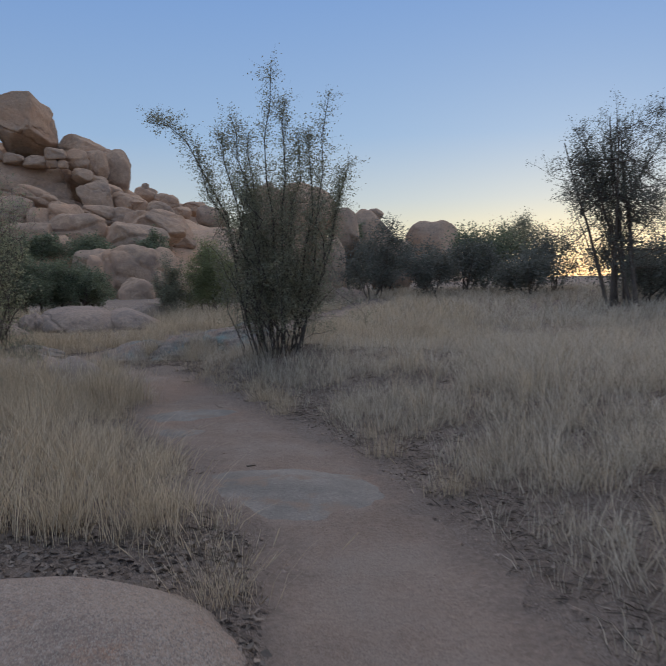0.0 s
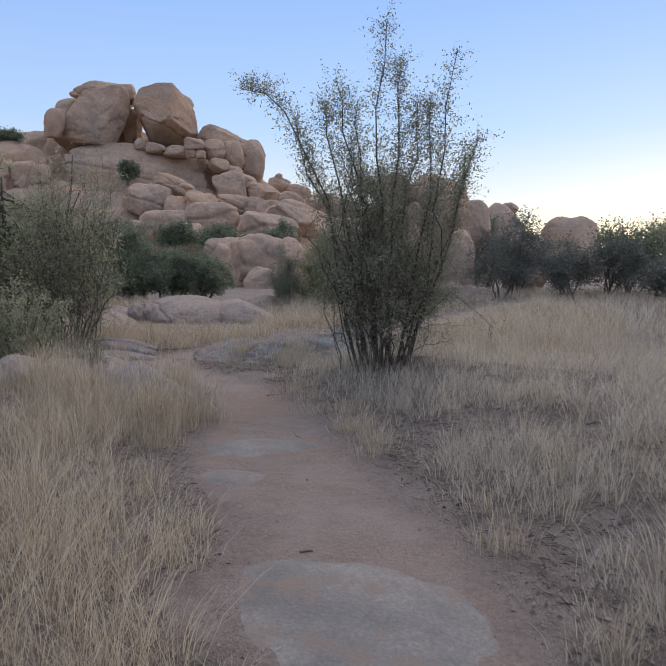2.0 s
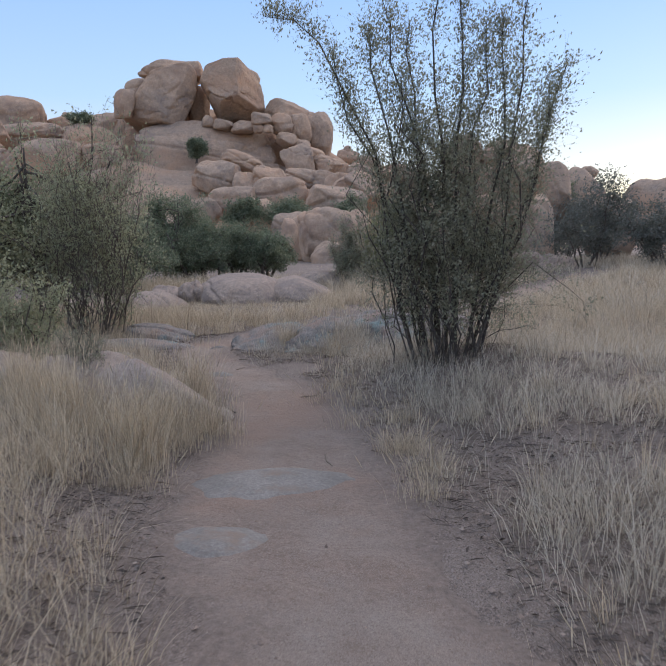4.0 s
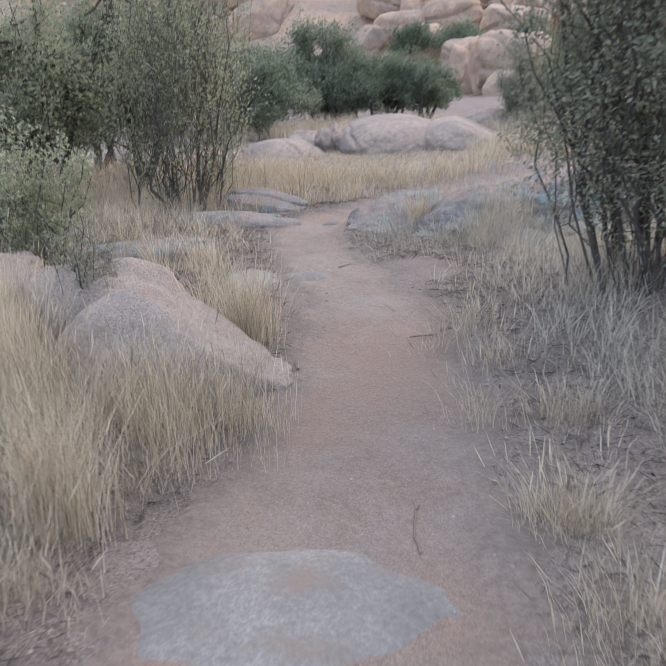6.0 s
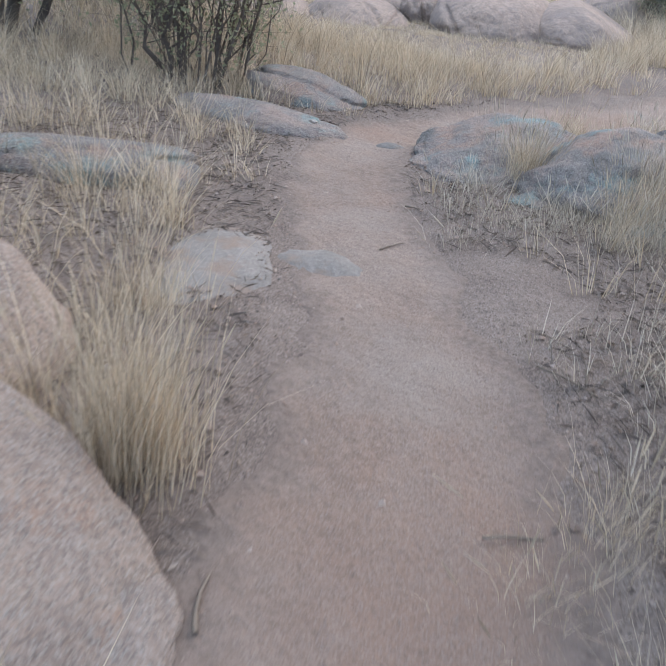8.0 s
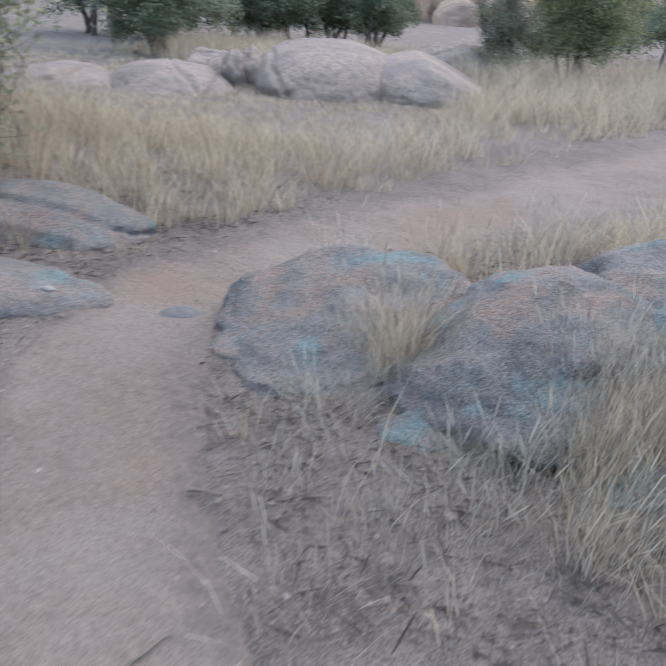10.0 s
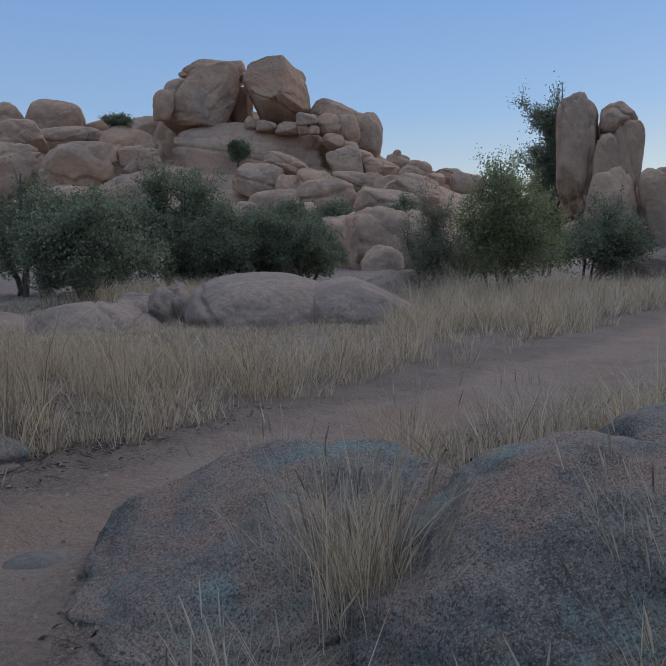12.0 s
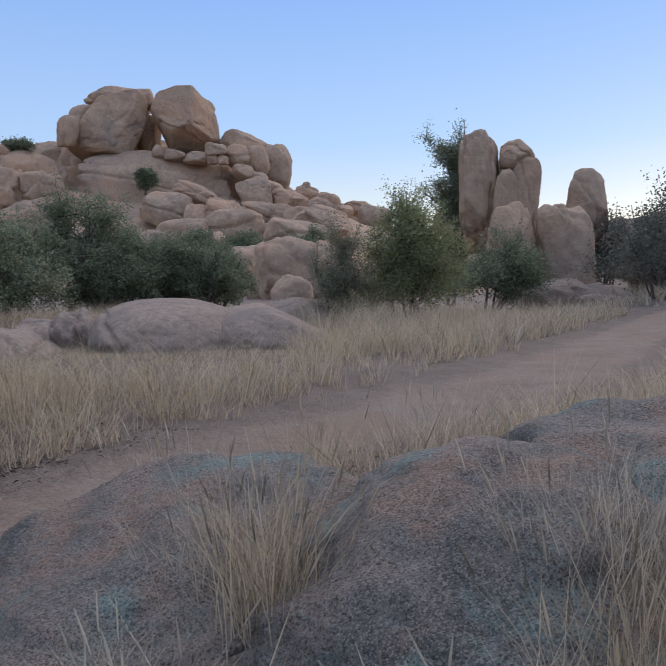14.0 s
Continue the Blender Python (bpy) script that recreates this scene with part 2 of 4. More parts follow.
def spline(rows, per=12):
    a = np.array(rows, float)
    pts = np.vstack([2 * a[0] - a[1], a, 2 * a[-1] - a[-2]])
    out = []
    for i in range(1, len(pts) - 2):
        for u in np.linspace(0, 1, per, endpoint=False):
            p0, p1, p2, p3 = pts[i - 1:i + 3]
            out.append(0.5 * (2 * p1 + (p2 - p0) * u + (2 * p0 - 5 * p1 + 4 * p2 - p3) * u * u + (3 * p1 - p0 - 3 * p2 + p3) * u ** 3))
    return np.array(out + [a[-1]])


WAYLINE = spline(WAY)


def off_trail(x, y):
    """Distance past the trail's edge, and the side (right of the walker is positive)."""
    x, y = np.ravel(x), np.ravel(y)
    best, side = np.full(len(x), 1e9), np.zeros(len(x))
    for a, b in zip(WAYLINE[:-1:2], WAYLINE[2::2]):
        d = b[:2] - a[:2]
        u = np.clip(((x - a[0]) * d[0] + (y - a[1]) * d[1]) / (d @ d), 0, 1)
        dx, dy = x - a[0] - u * d[0], y - a[1] - u * d[1]
        dist = np.hypot(dx, dy) - (a[2] + u * (b[2] - a[2]))
        near = dist < best
        best = np.where(near, dist, best)
        side = np.where(near, np.sign(dx * d[1] - dy * d[0]), side)
    return best, side


def ground_z(x, y, fine=True):
    shape = np.shape(x)
    x, y = np.ravel(np.asarray(x, float)), np.ravel(np.asarray(y, float))
    e, side = off_trail(x, y)
    bank = np.where(side > 0, 0.38 * smooth(0.0, 3.0, e) * (1 - smooth(10.8, 13.5, y)) * smooth(-2, 4, y), 0.12 * smooth(0.1, 2.5, e) * (1 - smooth(10, 14, y)))
    meadow = 0.75 * smooth(16, 42, np.hypot(x, y)) * smooth(-1.0, 5.0, x)
    bank = bank + 0.26 * np.exp(-((x + 0.1) ** 2 + (y - 11.3) ** 2) / 1.5)
    z = bank + meadow + 0.05 * smooth(0.0, 0.6, e) * fbm(flat3(x, y, 0.9), 3)
    z = z - 0.05 * (1 - smooth(-0.25, 0.12, e))
    if fine:
        z = z + 0.012 * fbm(flat3(x, y, 6.0), 2)
    return z.reshape(shape)


def gz(x, y):
    return float(ground_z(np.array([x]), np.array([y]), False)[0])


def axis_steps(near_lo, near_hi, step, lo, hi):
    near = np.arange(near_lo, near_hi, step)
    out, v, s = [], near_hi, step
    while v < hi:
        out.append(v)
        s *= 1.16
        v += s
    low, v, s = [], near_lo, step
    while v > lo:
        s *= 1.16
        v -= s
        low.append(v)
    return np.array(low[::-1] + list(near) + out + [hi])


gx, gy = np.meshgrid(axis_steps(-8.0, 6.0, 0.16, -2500, 2500), axis_steps(-2.0, 22.0, 0.16, -2500, 2500), indexing="ij")


def grid_faces(nx, ny):
    i = np.arange(nx * ny).reshape(nx, ny)
    return np.stack([i[:-1, :-1], i[1:, :-1], i[1:, 1:], i[:-1, 1:]], -1).reshape(-1, 4)


gverts = np.stack([gx, gy, ground_z(gx, gy)], -1).reshape(-1, 3)
ground = part("ground", np_mesh("ground", gverts, grid_faces(*gx.shape), True), SOIL)
tagged(ground, "bare tan soil with scattered litter under dry grass", "ground", kind="structure")

# the trodden trail: a strip a little proud of the soil, its ragged edges dipping into it
ways = spline(WAY, 28)
turn = np.gradient(ways[:, :2], axis=0)
turn /= np.linalg.norm(turn, axis=1)[:, None]
right = np.stack([turn[:, 1], -turn[:, 0]], -1)
across = np.linspace(-1.3, 1.3, 29)
rag = 1 + 0.16 * fbm(flat3(ways[:, 0], ways[:, 1], 1.3), 3)
tx = ways[:, 0, None] + right[:, 0, None] * across * (ways[:, 2] * rag)[:, None]
ty = ways[:, 1, None] + right[:, 1, None] * across * (ways[:, 2] * rag)[:, None]
edge = np.abs(across)[None, :] + 0.16 * fbm(flat3(tx.ravel(), ty.ravel(), 3.0), 3).reshape(tx.shape)
tz = ground_z(tx, ty) + 0.014 - 0.06 * smooth(0.8, 1.25, edge)
trail_mesh = np_mesh("trail", np.stack([tx, ty, tz], -1).reshape(-1, 3), grid_faces(*tx.shape), True)
worn_edge = smooth(0.5, 0.98, edge + 0.12 * fbm(flat3(tx.ravel(), ty.ravel(), 9.0), 2).reshape(tx.shape))
trail_mesh.attributes.new("worn", "FLOAT", "POINT").data.foreach_set("value", worn_edge.ravel().astype(np.float32))
trail = part("trail", trail_mesh, TRAIL)
tagged(trail, "reddish trodden earth footpath winding through dry grass", "path", kind="structure")


def hill_z(x, y):
    g = lambda cx, cy, sx, sy, h: h * np.exp(-0.5 * (((x - cx) / sx) ** 2 + ((y - cy) / sy) ** 2))
    z = g(-65, 167, 45, 34, 23) + g(-35, 205, 28, 22, 7) + g(16, 162, 28, 20, 5.5) + g(-105, 150, 30, 32, 10) + g(60, 170, 40, 25, 3)
    p = np.stack([x, y, 0 * x], -1)
    return z * (1 + 0.12 * fbm(p.reshape(-1, 3) * 0.06, 3).reshape(x.shape)) + 1.2 * np.abs(fbm(p.reshape(-1, 3) * 0.12, 3).reshape(x.shape)) - 5.2


hx, hy = np.meshgrid(np.arange(-190, 130, 1.6), np.arange(78, 270, 1.6), indexing="ij")
hillside = part("hillside", np_mesh("hillside", np.stack([hx, hy, hill_z(hx, hy)], -1).reshape(-1, 3), grid_faces(*hx.shape), True), GRANITE)
tagged(hillside, "rocky granite hillside under piled boulders", "hillside", kind="structure")

# ---- rocks ----
SPHERES = {}


def sphere(level):
    if level not in SPHERES:
        bm = bmesh.new()
        bmesh.ops.create_icosphere(bm, subdivisions=level, radius=1)
        v = np.array([p.co[:] for p in bm.verts])
        f = np.array([[p.index for p in q.verts] for q in bm.faces])
        bm.free()
        SPHERES[level] = v / np.linalg.norm(v, axis=1)[:, None], f
    return SPHERES[level]


ROCK_COUNT = [0]
FOOT = []


def rock_mesh(size, tilt, k, level, rough, cuts, seed, facets=6, planes=(), joints=(), crack=0.028):
    """planes: flat faces (normal, distance) that bound the stone; joints: narrow cracks along (normal, distance)."""
    v, f = sphere(level)
    rng = np.random.default_rng(seed)
    half = np.array(size) / 2
    p = v / (np.abs(v) ** k).sum(1)[:, None] ** (1 / k)
    p = p * (1 + rough * 0.8 * fbm(v * 1.2 + seed * 3.7, 2))[:, None]
    for _ in range(facets):
        nrm = rng.normal(size=3)
        nrm /= np.linalg.norm(nrm)
        over = p @ nrm - rng.uniform(0.68, 0.95)
        p = p - nrm * (0.8 * np.where(over > 0.05, over - 0.025, np.clip(over, 0, None) ** 2 * 10))[:, None]
    for nx, ny, nz, d in planes:
        nrm = np.array([nx, ny, nz])
        nrm /= np.linalg.norm(nrm)
        over = p @ nrm - d + 0.03 * fbm(v * 2.4 + seed, 2)
        p = p - nrm * (0.94 * (over + np.sqrt(over * over + 0.0016)) / 2)[:, None]
    groove = max(0.02, 0.78 / 2 ** (level - 1))
    for nx, ny, nz, d in joints:
        nrm = np.array([nx, ny, nz])
        nrm /= np.linalg.norm(nrm)
        far = p @ nrm - d + 0.08 * fbm(v * 1.7 + seed + 9.0 * d, 3)
        p = p * (1 - 0.05 * np.exp(-(far / (1.1 * groove)) ** 2) - 0.015 * smooth(-groove, groove, far))[:, None]
    for _ in range(cuts):
        nrm = rng.normal(size=3) * (1, 1, 0.1 if facets < 3 else 1)
        nrm /= np.linalg.norm(nrm)
        far = p @ nrm - rng.uniform(-0.5, 0.5) + 0.14 * fbm(v * 2.0 + seed, 3)
        p = p * (1 - 0.1 * np.exp(-(far / groove) ** 2) - 0.045 * smooth(-groove, groove, far))[:, None]
    vein = vnoise(v * 2.1 + seed * 2.3 + 0.35 * fbm(v * 3.0 + seed, 2)[:, None])
    p = p * (1 - crack * np.exp(-(vein / (1.3 * groove)) ** 2))[:, None]
    p = p * (1 + rough * (0.34 * fbm(v * 3.3 + seed * 1.9, 3) + 0.1 * fbm(v * 11.0 + seed, 3)))[:, None]
    lo, hi = p.min(0), p.max(0)
    p = (p - (lo + hi) / 2) / ((hi - lo) / 2) * half
    c, s = math.cos(radians(-tilt)), math.sin(radians(-tilt))
    p = p @ np.array([[c, 0, s], [0, 1, 0], [-s, 0, c]]).T
    return np_mesh("rock", p, f, True)


def boulder(place, size, heading=0.0, tilt=0.0, k=2.8, name="boulder", material=None, level=4, rough=0.13, cuts=2, label="", group="", category="boulder", facets=6, planes=(), joints=(), crack=0.028):
    ROCK_COUNT[0] += 1
    size = tuple(v * (1 - 0.004 * abs(tilt)) for v in size)
    ob = part(name, rock_mesh(size, tilt, k, level, rough, cuts, ROCK_COUNT[0], facets, planes, joints, crack), material or GRANITE)
    ob.matrix_world = pose(*place, 0, 0, heading)
    FOOT.append((place[0], place[1], max(size[0], size[1]) / 2, place[2] + size[2] / 2, size[0] / 2, size[1] / 2, radians(heading)))
    return tagged(ob, label or "rounded tan granite boulder piled on the hill", category, group)


# the boulder hill
boulder((-71.84, 162.67, 22.37), (28.47, 9.74, 20.69), 24.8, -2, 4.0, level=5, cuts=4, group="hill boulders")
boulder((-50.73, 163.92, 19.82), (22.65, 10.16, 19.64), 17.7, -8, 4.0, level=5, cuts=4, group="hill boulders")
boulder((-38.31, 162.29, 13.92), (14.12, 7.79, 18.66), 13.5, -14, 4.0, level=5, cuts=4, group="hill boulders")
boulder((-90.49, 158.9, 21.06), (24.55, 11.2, 17.91), 31.0, 2, 4.0, level=5, cuts=4, group="hill boulders")
boulder((-69.5, 152.48, 31.64), (15.67, 16.65, 13.32), 25.6, 0, 3.6, rough=0.09, cuts=1, facets=4, level=6, planes=[(-0.85, -0.1, 0.53, 0.6), (-0.237, 0, 0.97, 0.76), (0.985, 0, -0.17, 0.86), (-0.26, -0.1, -0.96, 0.9), (-0.1, -0.97, 0.2, 0.72), (0.5, -0.84, -0.1, 0.85)], label="huge blocky tan granite boulder perched on the hilltop", group="hill boulders")
boulder((-68.58, 155.92, 37.51), (13.64, 10.86, 5.22), 24.7, -3, 2.8, level=5, group="hill boulders")
boulder((-71.87, 147.2, 32.97), (5.14, 4.53, 4.4), 27.2, 15, 3.2, group="hill boulders")
boulder((-73.75, 144.84, 29.65), (4.61, 5.09, 6.51), 28.3, -14, 3.0, group="hill boulders")
boulder((-63.29, 155.09, 37.47), (3.88, 4.01, 4.29), 23.1, 0, 2.6, group="hill boulders")
boulder((-54.44, 153.82, 32.62), (12.87, 13.68, 11.79), 20.2, 0, 3.6, rough=0.07, cuts=1, facets=3, level=6, planes=[(0.67, 0, 0.74, 0.88), (0.95, 0, 0.25, 0.88), (-0.9, 0, -0.44, 0.83), (0.1, -0.55, -0.83, 0.66), (-0.35, -0.93, 0.1, 0.72), (0.72, -0.68, 0.1, 0.62)], label="huge split tan granite boulder perched on the hilltop", group="hill boulders")
boulder((-52.15, 155.62, 34.85), (6.0, 5.79, 6.0), 19.1, -25, 3.2, group="hill boulders")
boulder((-64.03, 158.37, 30.82), (5.43, 4.97, 9.0), 22.9, 0, 3.0, group="hill boulders")
boulder((-57.49, 147.7, 26.09), (2.44, 2.51, 2.52), 22.1, 0, 3.6, facets=8, group="hill boulders")
boulder((-54.62, 148.12, 25.4), (3.87, 3.99, 2.42), 21.0, 0, 3.6, facets=8, group="hill boulders")
boulder((-50.47, 148.52, 24.78), (5.19, 5.36, 2.41), 19.4, 0, 3.6, facets=8, group="hill boulders")
boulder((-46.71, 148.2, 26.05), (4.09, 4.21, 2.71), 18.1, 0, 3.6, facets=8, group="hill boulders")
boulder((-47.21, 147.71, 24.35), (2.42, 2.5, 1.98), 18.3, 0, 3.6, facets=8, group="hill boulders")
boulder((-45.23, 147.61, 24.23), (2.08, 2.15, 1.9), 17.6, 0, 3.6, facets=8, group="hill boulders")
boulder((-44.08, 158.57, 27.5), (11.69, 8.94, 7.95), 15.9, -18, 3.0, level=5, cuts=3, group="hill boulders")
boulder((-38.1, 159.19, 23.54), (7.53, 7.49, 11.05), 13.7, 14, 3.2, level=5, group="hill boulders")
boulder((-40.91, 154.42, 24.19), (5.57, 4.91, 7.97), 15.2, 14, 3.2, level=5, group="hill boulders")
boulder((-43.55, 151.25, 25.42), (4.91, 4.36, 4.5), 16.5, -12, 2.8, group="hill boulders")
boulder((-42.21, 149.59, 22.26), (4.26, 3.78, 2.92), 16.2, -12, 2.6, group="hill boulders")
boulder((-37.12, 150.26, 19.14), (4.78, 4.31, 3.53), 14.1, -6, 2.8, group="hill boulders")
boulder((-39.68, 151.13, 20.78), (4.3, 3.89, 3.4), 15.0, -6, 2.8, group="hill boulders")
boulder((-40.51, 160.62, 23.32), (8.1, 5.58, 7.99), 14.4, 0, 3.5, group="hill boulders")
boulder((-59.27, 150.6, 17.67), (31.54, 16.46, 17.84), 22.3, -2, 5.5, rough=0.1, cuts=0, facets=0, level=6, planes=[(0.0, -0.75, 0.66, 0.8), (0.97, 0, 0.22, 0.9), (-0.35, -0.5, 0.8, 0.95), (0.1, -0.97, 0.2, 0.75)], joints=[(0.1, 0, 1.0, 0.52), (0.9, 0, -0.4, 0.3), (-0.55, 0, 0.83, -0.1), (0.2, 0.1, 0.97, 0.1)], label="broad jointed granite cliff under two perched boulders", group="hill boulders")
boulder((-38.76, 145.69, 17.35), (6.58, 5.81, 7.67), 15.3, 14, 4.2, facets=8, level=5, group="hill boulders")
boulder((-33.3, 147.9, 16.57), (7.21, 6.45, 4.31), 12.9, -10, 3.4, level=5, group="hill boulders")
boulder((-34.47, 140.82, 12.77), (12.24, 9.61, 5.4), 14.0, -8, 3.8, level=5, facets=9, group="hill boulders")
boulder((-47.53, 138.81, 16.11), (9.18, 8.11, 5.61), 19.6, -14, 3.8, level=5, facets=8, group="hill boulders")
boulder((-50.35, 133.35, 13.72), (9.19, 8.34, 6.56), 21.6, -4, 3.0, level=5, cuts=2, group="hill boulders")
boulder((-44.26, 131.61, 10.93), (5.57, 5.62, 7.8), 19.3, 8, 4.5, level=5, facets=9, group="hill boulders")
boulder((-40.78, 133.15, 12.79), (6.4, 5.71, 5.76), 17.6, -10, 4.2, level=5, facets=9, cuts=3, group="hill boulders")
boulder((-45.85, 127.67, 10.22), (6.67, 5.89, 3.03), 20.6, -14, 4.2, group="hill boulders")
boulder((-32.2, 148.56, 16.31), (6.09, 5.28, 4.14), 12.4, -22, 3.2, group="hill boulders")
boulder((-27.86, 148.17, 14.84), (5.24, 3.92, 5.2), 10.6, -26, 3.2, level=5, group="hill boulders")
boulder((-27.29, 134.86, 10.26), (9.26, 6.28, 7.71), 11.5, -6, 4.2, level=5, cuts=3, group="hill boulders")
boulder((-31.99, 127.56, 8.37), (7.8, 5.31, 5.63), 14.4, -4, 4.0, level=5, cuts=3, group="hill boulders")
boulder((-23.4, 141.59, 9.49), (7.91, 5.3, 7.08), 9.2, -10, 4.0, level=5, group="hill boulders")
boulder((-39.3, 193.6, 25.31), (1.97, 2.04, 2.17), 11.5, 0, 2.4, group="hill boulders")
boulder((-39.26, 194.46, 23.61), (6.37, 4.92, 4.05), 11.5, -14, 2.8, group="hill boulders")
boulder((-33.89, 192.6, 21.38), (6.93, 5.36, 4.65), 9.9, -14, 2.8, level=5, group="hill boulders")
boulder((-28.07, 177.35, 17.25), (4.9, 4.5, 3.31), 8.9, 0, 2.8, group="hill boulders")
boulder((-27.01, 193.8, 19.69), (7.65, 6.01, 3.92), 7.7, -8, 2.8, level=5, group="hill boulders")
boulder((-31.45, 171.59, 17.11), (7.07, 5.35, 4.21), 10.4, -22, 3.0, level=5, group="hill boulders")
boulder((-34.69, 161.5, 17.1), (6.61, 5.06, 3.74), 12.2, -18, 3.0, group="hill boulders")
boulder((-22.13, 186.97, 16.64), (8.31, 6.56, 6.22), 6.5, -6, 3.0, group="hill boulders")
boulder((-42.76, 120.04, 8.36), (7.8, 7.16, 5.55), 19.9, 0, 3.4, level=5, facets=8, group="hill boulders")
boulder((-35.67, 111.83, 5.96), (6.9, 6.32, 5.64), 18.0, 0, 3.4, level=5, facets=8, group="hill boulders")
boulder((-36.48, 125.45, 9.6), (9.19, 8.44, 6.85), 16.5, 0, 3.4, level=5, facets=8, group="hill boulders")
boulder((-26.11, 120.78, 7.64), (10.24, 9.39, 7.09), 12.5, 0, 3.4, level=5, facets=8, group="hill boulders")
boulder((-28.08, 103.65, 3.85), (6.16, 5.65, 4.95), 15.5, 0, 3.4, level=5, facets=8, group="hill boulders")
boulder((-24.86, 132.56, 10.81), (9.37, 8.6, 6.99), 10.9, 0, 3.4, level=5, facets=8, group="hill boulders")
boulder((-44.7, 113.39, 6.44), (5.37, 4.92, 5.52), 21.9, 0, 3.4, level=5, facets=8, group="hill boulders")
# west wing
boulder((-103.53, 152.86, 29.38), (12.81, 11.75, 9.65), 35.7, 0, 2.8, level=5, group="hill boulders")
boulder((-113.4, 148.51, 28.99), (11.74, 10.76, 9.04), 39.2, 0, 2.8, level=5, group="hill boulders")
boulder((-96.33, 159.87, 28.13), (10.77, 7.38, 5.86), 32.5, -2, 3.4, level=5, group="hill boulders")
boulder((-85.71, 157.85, 27.39), (10.46, 7.11, 6.94), 29.8, 4, 3.4, level=5, group="hill boulders")
boulder((-82.15, 131.15, 16.37), (16.14, 12.54, 11.67), 33.8, 12, 3.4, level=5, cuts=4, facets=8, group="hill boulders")
boulder((-78.8, 140.46, 20.72), (12.29, 9.5, 10.74), 30.8, -14, 3.2, level=5, cuts=4, group="hill boulders")
boulder((-75.29, 143.1, 18.23), (5.23, 4.16, 12.77), 29.1, 4, 3.6, level=5, cuts=2, group="hill boulders")
boulder((-73.28, 132.27, 18.79), (4.83, 4.9, 3.93), 30.6, 6, 3.2, group="hill boulders")
boulder((-73.04, 132.15, 16.96), (4.37, 4.44, 4.58), 30.5, 6, 3.2, group="hill boulders")
boulder((-70.05, 132.16, 18.2), (4.35, 4.42, 4.08), 29.4, 6, 3.2, group="hill boulders")
boulder((-69.91, 131.88, 15.19), (3.27, 3.32, 3.55), 29.4, 6, 3.2, group="hill boulders")
boulder((-100.06, 138.13, 24.12), (9.77, 8.95, 7.55), 37.8, 0, 3.4, level=5, group="hill boulders")
boulder((-98.3, 148.64, 24.77), (15.82, 10.71, 6.54), 35.1, 6, 3.4, level=5, cuts=3, group="hill boulders")
boulder((-99.79, 131.39, 17.25), (18.22, 14.46, 12.13), 39.3, 4, 3.4, level=5, cuts=4, group="hill boulders")
boulder((-71.33, 128.38, 11.58), (13.42, 9.14, 8.34), 30.7, 4, 3.4, level=5, cuts=3, group="hill boulders")
boulder((-80.1, 120.81, 8.93), (16.55, 11.39, 8.65), 35.6, 0, 3.4, level=5, group="hill boulders")
boulder((-96.37, 160.52, 30.96), (1.99, 2.06, 1.93), 32.4, 0, 2.4, group="hill boulders")
boulder((-124.52, 134.24, 19.37), (29.17, 19.85, 21.42), 45.0, 4, 3.4, level=5, cuts=4, group="hill boulders")
# mid slope
boulder((-17.68, 79.67, 2.51), (6.23, 5.65, 6.24), 12.8, 4, 3.0, level=5, cuts=3, facets=8, group="hill boulders")
boulder((-16.2, 74.0, 0.34), (3.67, 3.38, 3.59), 12.6, 0, 3.0, level=5, cuts=2, group="hill boulders")
boulder((-15.33, 82.99, 2.4), (3.71, 3.31, 6.27), 10.4, -10, 3.0, group="hill boulders")
boulder((-20.24, 74.51, 2.66), (1.69, 1.75, 3.38), 16.0, 0, 2.4, group="hill boulders")
boulder((-21.68, 84.96, 2.24), (3.56, 3.26, 5.95), 14.9, 0, 2.8, group="hill boulders")
boulder((-6.13, 29.5, 0.29), (1.9, 2.11, 0.94), 12.3, -4, 3.0, material=SLAB_GRANITE, level=5, cuts=2, label="low pinkish granite outcrop behind a slab", category="outcrop")
# far domes past the meadow
boulder((-0.64, 152.03, 13.72), (14.49, 13.3, 14.13), 0.4, 0, 3.2, level=5, cuts=3, group="hill boulders")
boulder((12.88, 146.63, 8.47), (9.48, 8.7, 13.15), -4.8, 0, 2.8, level=5, group="hill boulders")
boulder((24.22, 145.01, 6.6), (11.14, 10.05, 12.23), -9.3, -6, 2.8, level=5, group="hill boulders")
boulder((13.65, 146.91, 13.89), (3.3, 3.02, 2.27), -5.1, 0, 2.6, group="hill boulders")
boulder((-33.33, 206.0, 12.65), (31.02, 12.41, 20.23), 9.1, -8, 3.6, level=5, cuts=4, group="hill boulders", label="broad granite ridge behind piled boulders")
# spires
boulder((-1.71, 43.3, 4.87), (1.72, 2.34, 4.66), -1.1, 4, 3.2, rough=0.16, cuts=3, facets=6, level=5, planes=[(-0.97, 0, 0.2, 0.9), (0.25, -0.95, 0.15, 0.8)], name="rock_spire", label="upright weathered granite spire beside other spires", group="granite spires", category="rock spire")
boulder((-0.75, 42.6, 4.33), (0.97, 1.44, 2.38), -2.9, 4, 4.2, rough=0.1, cuts=2, facets=4, level=5, planes=[(-0.7, 0, 0.7, 0.8)], name="rock_spire", label="upright weathered granite spire beside other spires", group="granite spires", category="rock spire")
boulder((-0.26, 43.4, 6.06), (1.4, 2.06, 1.34), -3.7, -4, 3.2, rough=0.1, cuts=1, facets=5, level=5, planes=[(0.5, 0, -0.86, 0.85)], name="rock_spire", label="upright weathered granite spire beside other spires", group="granite spires", category="rock spire")
